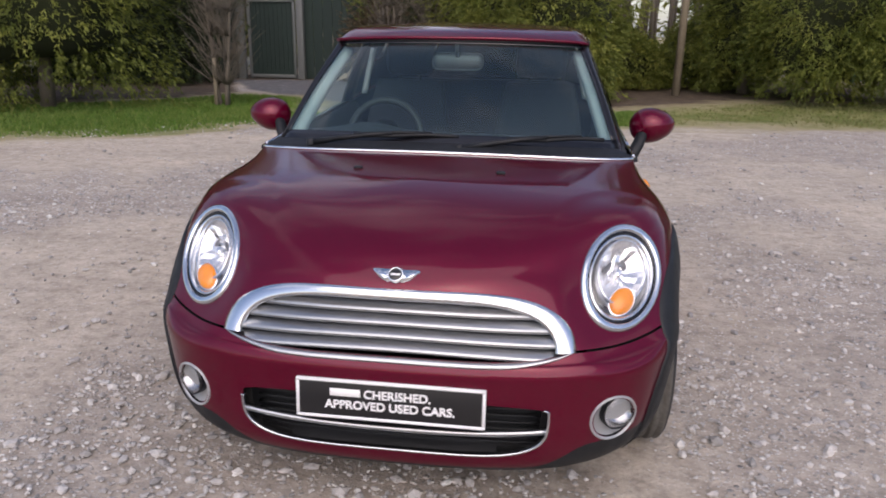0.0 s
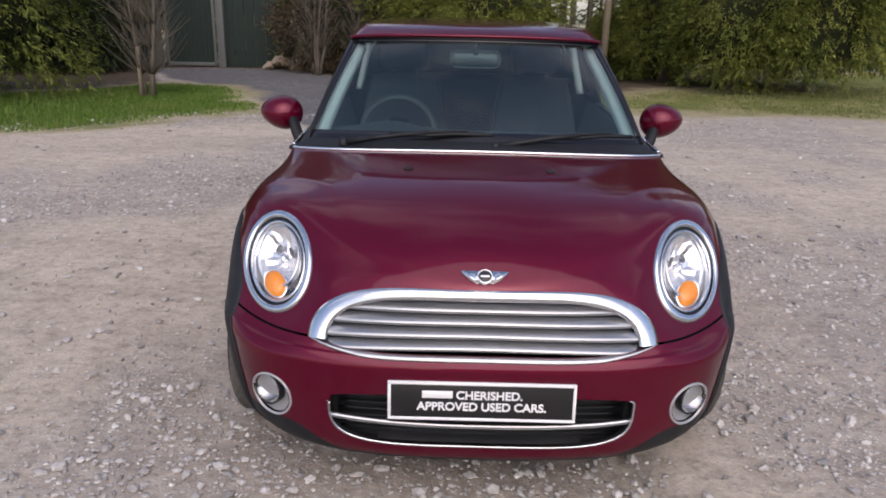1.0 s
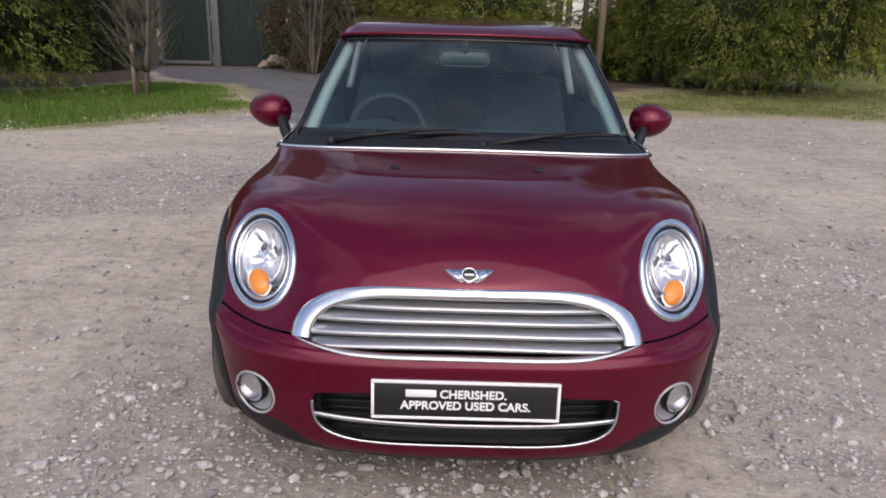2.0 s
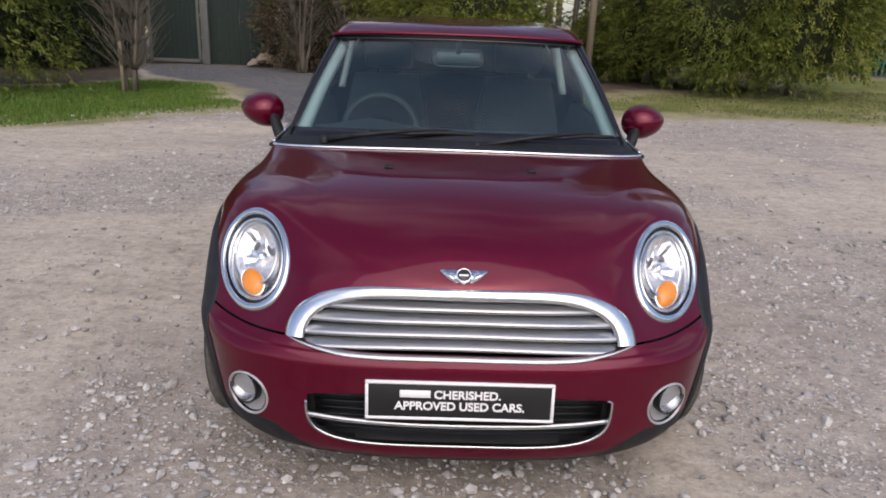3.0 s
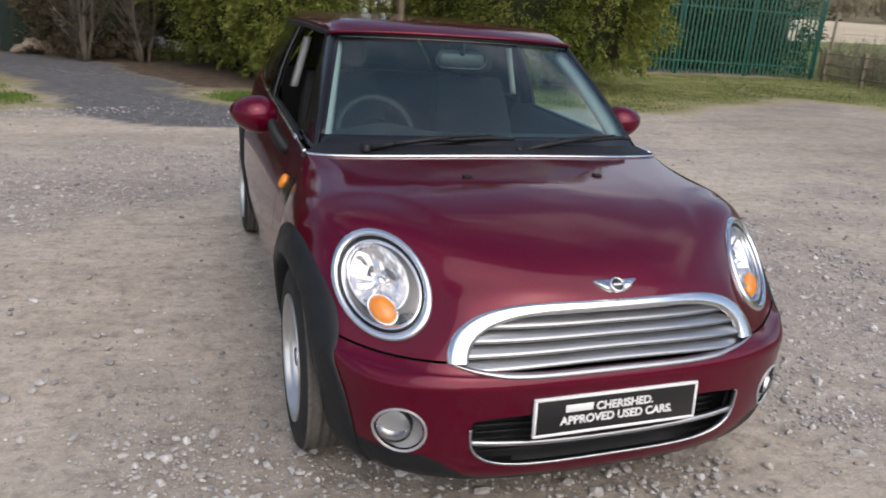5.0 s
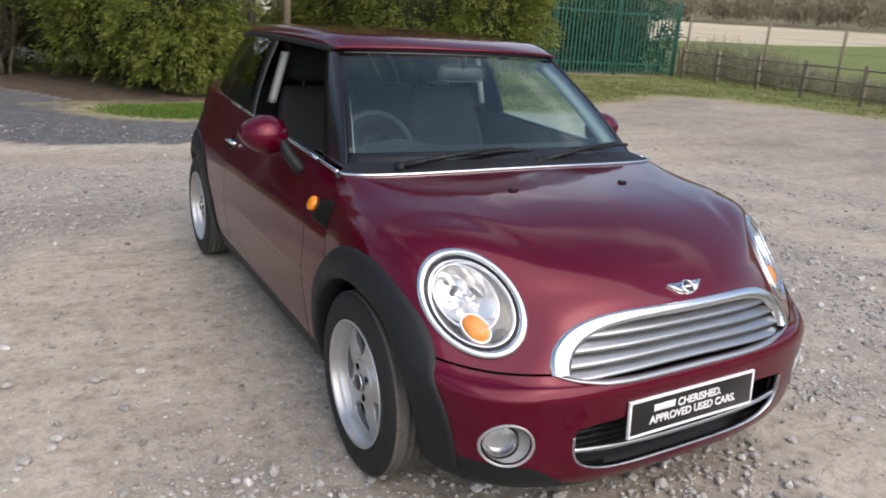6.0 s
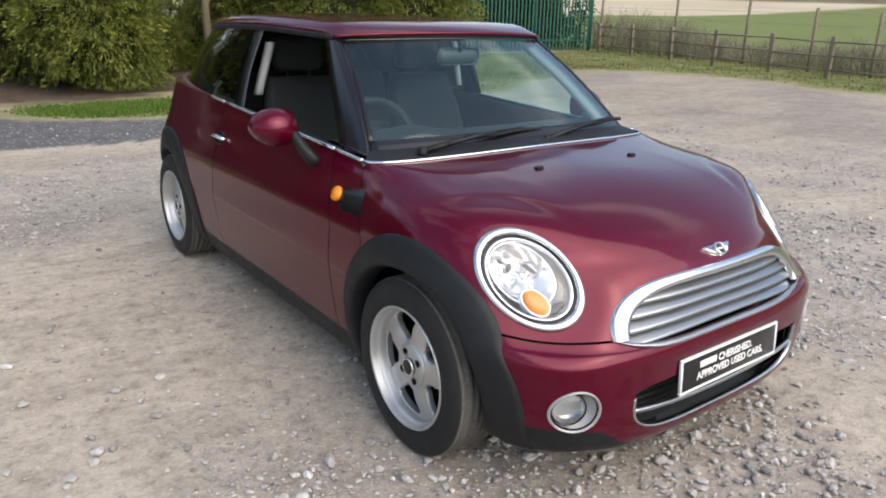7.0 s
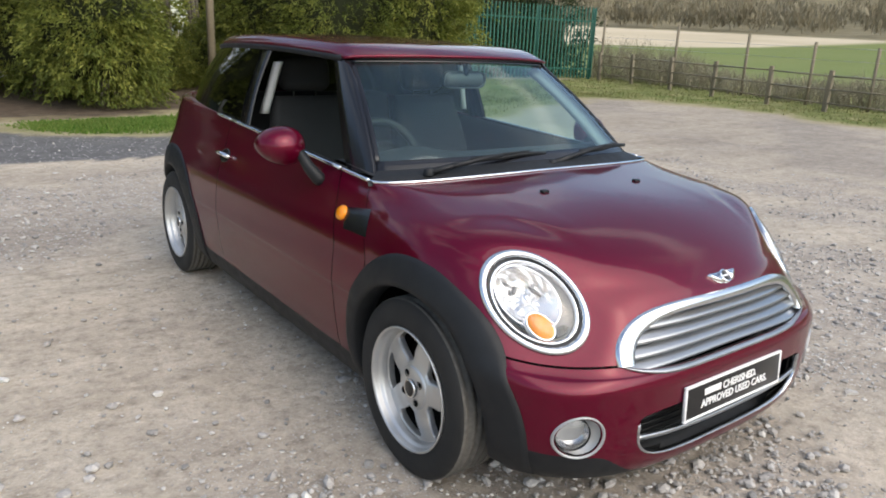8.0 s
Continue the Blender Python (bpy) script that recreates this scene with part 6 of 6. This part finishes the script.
# pole by the hedge, thin trunks in the gap behind it
pole = new("timber_pole")
pole.matrix_basis = pose(3.22, 14.3, float(land(3.22, 14.3)))
part("shaft", sweep([(0, 0, -0.1), (0.01, 0, 2), (0.02, 0.0, 5.5)], [0.085, 0.08, 0.075], 14), TIMBER, pole)
tagged(pole, "weathered round timber pole beside the hedge", "pole")
rs = random.Random(9)
first = None
for k in range(26):
    x, y = 2.4 + 3.2 * rs.random(), 18.5 + 4 * rs.random()
    if first is None:
        first = new("slim_tree")
        part("trunk", sweep([(0, 0, -0.1), (0.05, 0, 2.5), (0.02, 0.05, 6.0)], [0.07, 0.06, 0.03], 8), BARK, first)
        tagged(first, "slim bare trunk in the gap of the hedge", "tree", group="slim trees")
        first.matrix_basis = pose(x, y, float(land(x, y)))
    else:
        copy_thing(first, pose(x, y, float(land(x, y)), rs.uniform(-3, 3), rs.uniform(-3, 3), rs.uniform(0, 360)))

# ---------------------------------------------------------------- fences
def board_fence():
    f = new("board_fence")
    y = 17.6
    for k in range(70):
        x = -13.6 + 0.134 * k
        if -7.75 < x < -6.15:
            continue
        part("board", rounded_box(0.131, 0.022, 2.3, 0.004, pose(x, y + 0.020 * (k % 2), 1.16 + float(land(x, y))), 1), DARKGREEN, f, smooth=False)
    for z in (0.45, 1.85):
        part("rail", rounded_box(5.8, 0.05, 0.09, 0.006, pose(-10.75, y + 0.06, z), 1), DARKGREEN, f)
        part("rail", rounded_box(1.85, 0.05, 0.09, 0.006, pose(-5.2, y + 0.06, z), 1), DARKGREEN, f)
    return tagged(f, "tall dark green board fence", "fence")


board_fence()
gate = new("garden_gate")
for k in range(11):
    part("board", rounded_box(0.116, 0.022, 2.1, 0.004, pose(-7.5 + 0.121 * k, 17.55, 1.12 + 0.05), 1), DARKGREEN, gate, smooth=False)
for x in (-7.58, -6.20):
    part("gate_stile", rounded_box(0.07, 0.05, 2.2, 0.008, pose(x + (0.06 if x < -7 else -0.06), 17.52, 1.17)), GATEGREY, gate)
part("gate_rail", rounded_box(1.34, 0.05, 0.09, 0.008, pose(-6.89, 17.52, 0.14)), GATEGREY, gate)
part("gate_rail", rounded_box(1.34, 0.05, 0.09, 0.008, pose(-6.89, 17.52, 2.1)), GATEGREY, gate)
tagged(gate, "closed dark green boarded gate with a grey frame", "gate")
for x in (-7.75, -6.08):
    gp = part("gate_post", rounded_box(0.19, 0.15, 2.9, 0.012, pose(x, 17.5, 1.40)), GATEGREY)
    tagged(gp, "square dark grey gate post", "post", group="gate posts")


def palisade():
    f = new("palisade_fence")
    a, b = Vector((8.3, 18.2, 0)), Vector((17.7, 16.9, 0))
    L = (b - a).length
    yaw = math.degrees(math.atan2(b.y - a.y, b.x - a.x))
    count = int(L / 0.148)
    me = None
    for k in range(count + 1):
        p = a.lerp(b, k / count)
        z = float(land(p.x, p.y))
        if me is None:
            bm = bmesh.new()
            prof = [(-0.034, 0.010), (-0.020, -0.010), (0.020, -0.010), (0.034, 0.010)]
            lo = [bm.verts.new((x, y, 0.05)) for x, y in prof]
            hi = [bm.verts.new((x, y, 2.34 + (0.10 if abs(x) < 0.03 else 0))) for x, y in prof]
            for i in range(3):
                bm.faces.new((lo[i], lo[i + 1], hi[i + 1], hi[i]))
            thicken(bm, 0.003)
            ob = part("pale", bm, GREENSTEEL, f, smooth=False)
            me = ob.data
        else:
            ob = new("pale", me)
            ob.parent = f
        ob.matrix_basis = pose(p.x, p.y, z, 0, 0, yaw)
    for z in (0.40, 2.0):
        zz = float(land((a.x + b.x) / 2, (a.y + b.y) / 2))
        part("rail", rounded_box(L, 0.045, 0.05, 0.004, pose((a.x + b.x) / 2, (a.y + b.y) / 2 + 0.04, z + zz, 0, 0, yaw), 1), GREENSTEEL, f)
    for k in range(5):
        p = a.lerp(b, k / 4)
        part("post", rounded_box(0.09, 0.06, 2.4, 0.004, pose(p.x, p.y + 0.09, 1.2 + float(land(p.x, p.y)), 0, 0, yaw), 1), GREENSTEEL, f)
    return tagged(f, "green steel palisade fence with pointed pales", "fence")


palisade()


def field_fence():
    f = new("post_and_rail_fence")
    posts = [(17.7, 16.5), (17.5, 14.9), (16.9, 12.9), (16.3, 11.0), (15.8, 9.05), (15.5, 7.4), (15.2, 5.5), (15.0, 3.6)]
    rs = random.Random(4)
    for i, (x, y) in enumerate(posts):
        z = float(land(x, y))
        part("post", rounded_box(0.10, 0.10, 1.12, 0.012, pose(x, y, z + 0.40, rs.uniform(-2, 2), rs.uniform(-2, 2), rs.uniform(-8, 8))), TIMBER, f)
        if i:
            x0, y0 = posts[i - 1]
            z0 = float(land(x0, y0))
            for h in (0.20, 0.52, 0.84):
                part("rail", sweep([(x0, y0 + 0.06, z0 + h + rs.uniform(-0.02, 0.02)), (x, y + 0.06, z + h + rs.uniform(-0.02, 0.02))], 0.038, 6, 0.5), TIMBER, f)
    return tagged(f, "weathered timber post and rail fence along the verge", "fence")


field_fence()


def wire_fence():
    f = new("wire_fence")
    posts = [(18.2, 16.9), (18.5, 14.0), (17.75, 11.0), (16.9, 8.6), (16.8, 7.0), (16.6, 4.8)]
    for i, (x, y) in enumerate(posts):
        z = float(land(x, y))
        part("post", sweep([(x, y, z - 0.1), (x + 0.01, y, z + (2.1, 1.95, 1.75, 1.58, 1.5, 1.5)[i])], 0.042, 8), TIMBER, f)
        if i:
            x0, y0 = posts[i - 1]
            for h in (0.45, 0.8, 1.15, 1.45):
                part("wire", sweep([(x0, y0, float(land(x0, y0)) + h), (x, y, z + h)], 0.004, 4), SATIN, f)
    return tagged(f, "tall thin timber posts strung with wire", "fence")


wire_fence()
# bare scrub behind the fence, and woods on the far slope
def twig_scrub(x, y, rx, h, seed, count=400):
    """A thicket of bare upright twigs that fork once or twice."""
    rs = np.random.RandomState(seed)
    b = new("scrub")
    b.matrix_basis = pose(x, y, float(land(x, y)))
    a, q = rs.uniform(0, 6.28, count), np.sqrt(rs.rand(count))
    foot = np.stack([rx * q * np.cos(a), 1.0 * q * np.sin(a), np.zeros(count) - 0.03], -1)
    hgt = h * rs.uniform(0.45, 1.0, count) * (1 - 0.45 * q ** 2)
    lean = rs.normal(size=(count, 3)) * np.array([0.22, 0.22, 0]) * h
    mid = foot + lean * 0.4 + np.stack([np.zeros(count), np.zeros(count), hgt * 0.55], -1)
    tips = [foot + lean + np.stack([np.zeros(count), np.zeros(count), hgt], -1)]
    for k in range(3):
        tips.append(mid + rs.normal(size=(count, 3)) * np.array([0.16, 0.16, 0.05]) * h + np.stack([np.zeros(count), np.zeros(count), hgt * rs.uniform(0.15, 0.4, count)], -1))
    V, w = [], 0.0075
    for p0, p1, wa, wb in [(foot, mid, w, w * 0.7)] + [(mid, tp, w * 0.7, w * 0.25) for tp in tips]:
        sd = np.stack([np.cos(a * 3), np.sin(a * 3), np.zeros(count)], -1)
        V.append(np.stack([p0 - sd * wa, p0 + sd * wa, p1 + sd * wb, p1 - sd * wb], 1).reshape(-1, 3))
    V = np.concatenate(V)
    me = bpy.data.meshes.new("twig_work")
    me.from_pydata(V.tolist(), [], np.arange(len(V)).reshape(-1, 4).tolist())
    mesh_part("twig_work", me, SCRUBTWIG, b, smooth=False)
    return tagged(b, "bare grey-brown twiggy scrub behind the field fence", "scrub", group="scrub")


SCRUBTWIG = leaf_material("scrub_twig", (0.15, 0.13, 0.085), (0.25, 0.225, 0.15), (0.36, 0.33, 0.23))
for i, (x, y, rx, h) in enumerate(((19.6, 17.4, 1.3, 1.75), (19.6, 15.8, 1.3, 1.70), (19.2, 14.2, 1.3, 1.45), (18.8, 12.5, 1.2, 1.05), (18.5, 10.8, 1.2, 0.85), (18.2, 9.2, 1.2, 0.95), (18.0, 7.6, 1.2, 1.10), (17.8, 5.9, 1.2, 1.10))):
    twig_scrub(x, y, rx, h, 70 + i)


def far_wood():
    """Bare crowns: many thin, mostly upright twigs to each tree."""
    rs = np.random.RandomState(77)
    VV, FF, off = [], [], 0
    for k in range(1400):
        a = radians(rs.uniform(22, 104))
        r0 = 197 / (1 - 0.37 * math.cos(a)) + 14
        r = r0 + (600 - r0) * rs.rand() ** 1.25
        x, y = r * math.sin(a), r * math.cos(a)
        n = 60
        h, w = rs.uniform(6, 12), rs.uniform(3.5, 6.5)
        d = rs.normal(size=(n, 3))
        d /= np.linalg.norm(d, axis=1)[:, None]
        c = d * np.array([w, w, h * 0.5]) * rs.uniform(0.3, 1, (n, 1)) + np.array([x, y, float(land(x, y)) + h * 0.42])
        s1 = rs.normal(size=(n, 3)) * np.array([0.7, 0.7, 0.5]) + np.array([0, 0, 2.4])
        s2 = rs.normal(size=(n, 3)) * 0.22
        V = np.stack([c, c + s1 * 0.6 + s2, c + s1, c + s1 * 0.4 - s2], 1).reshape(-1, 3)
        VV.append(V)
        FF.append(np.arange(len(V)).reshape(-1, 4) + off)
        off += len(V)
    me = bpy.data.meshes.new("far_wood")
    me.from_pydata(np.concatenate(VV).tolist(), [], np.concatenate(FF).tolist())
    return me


# twig tones paled and drawn together to carry the haze of distance
HAZEDLEAF = leaf_material("far_wood_hazed_leaf", (0.175, 0.150, 0.095), (0.225, 0.195, 0.128), (0.27, 0.235, 0.155), 0.02)
tagged(mesh_part("far_wood", far_wood(), HAZEDLEAF, smooth=False), "brown leafless woodland on the far hillside", "woodland", kind="stuff")
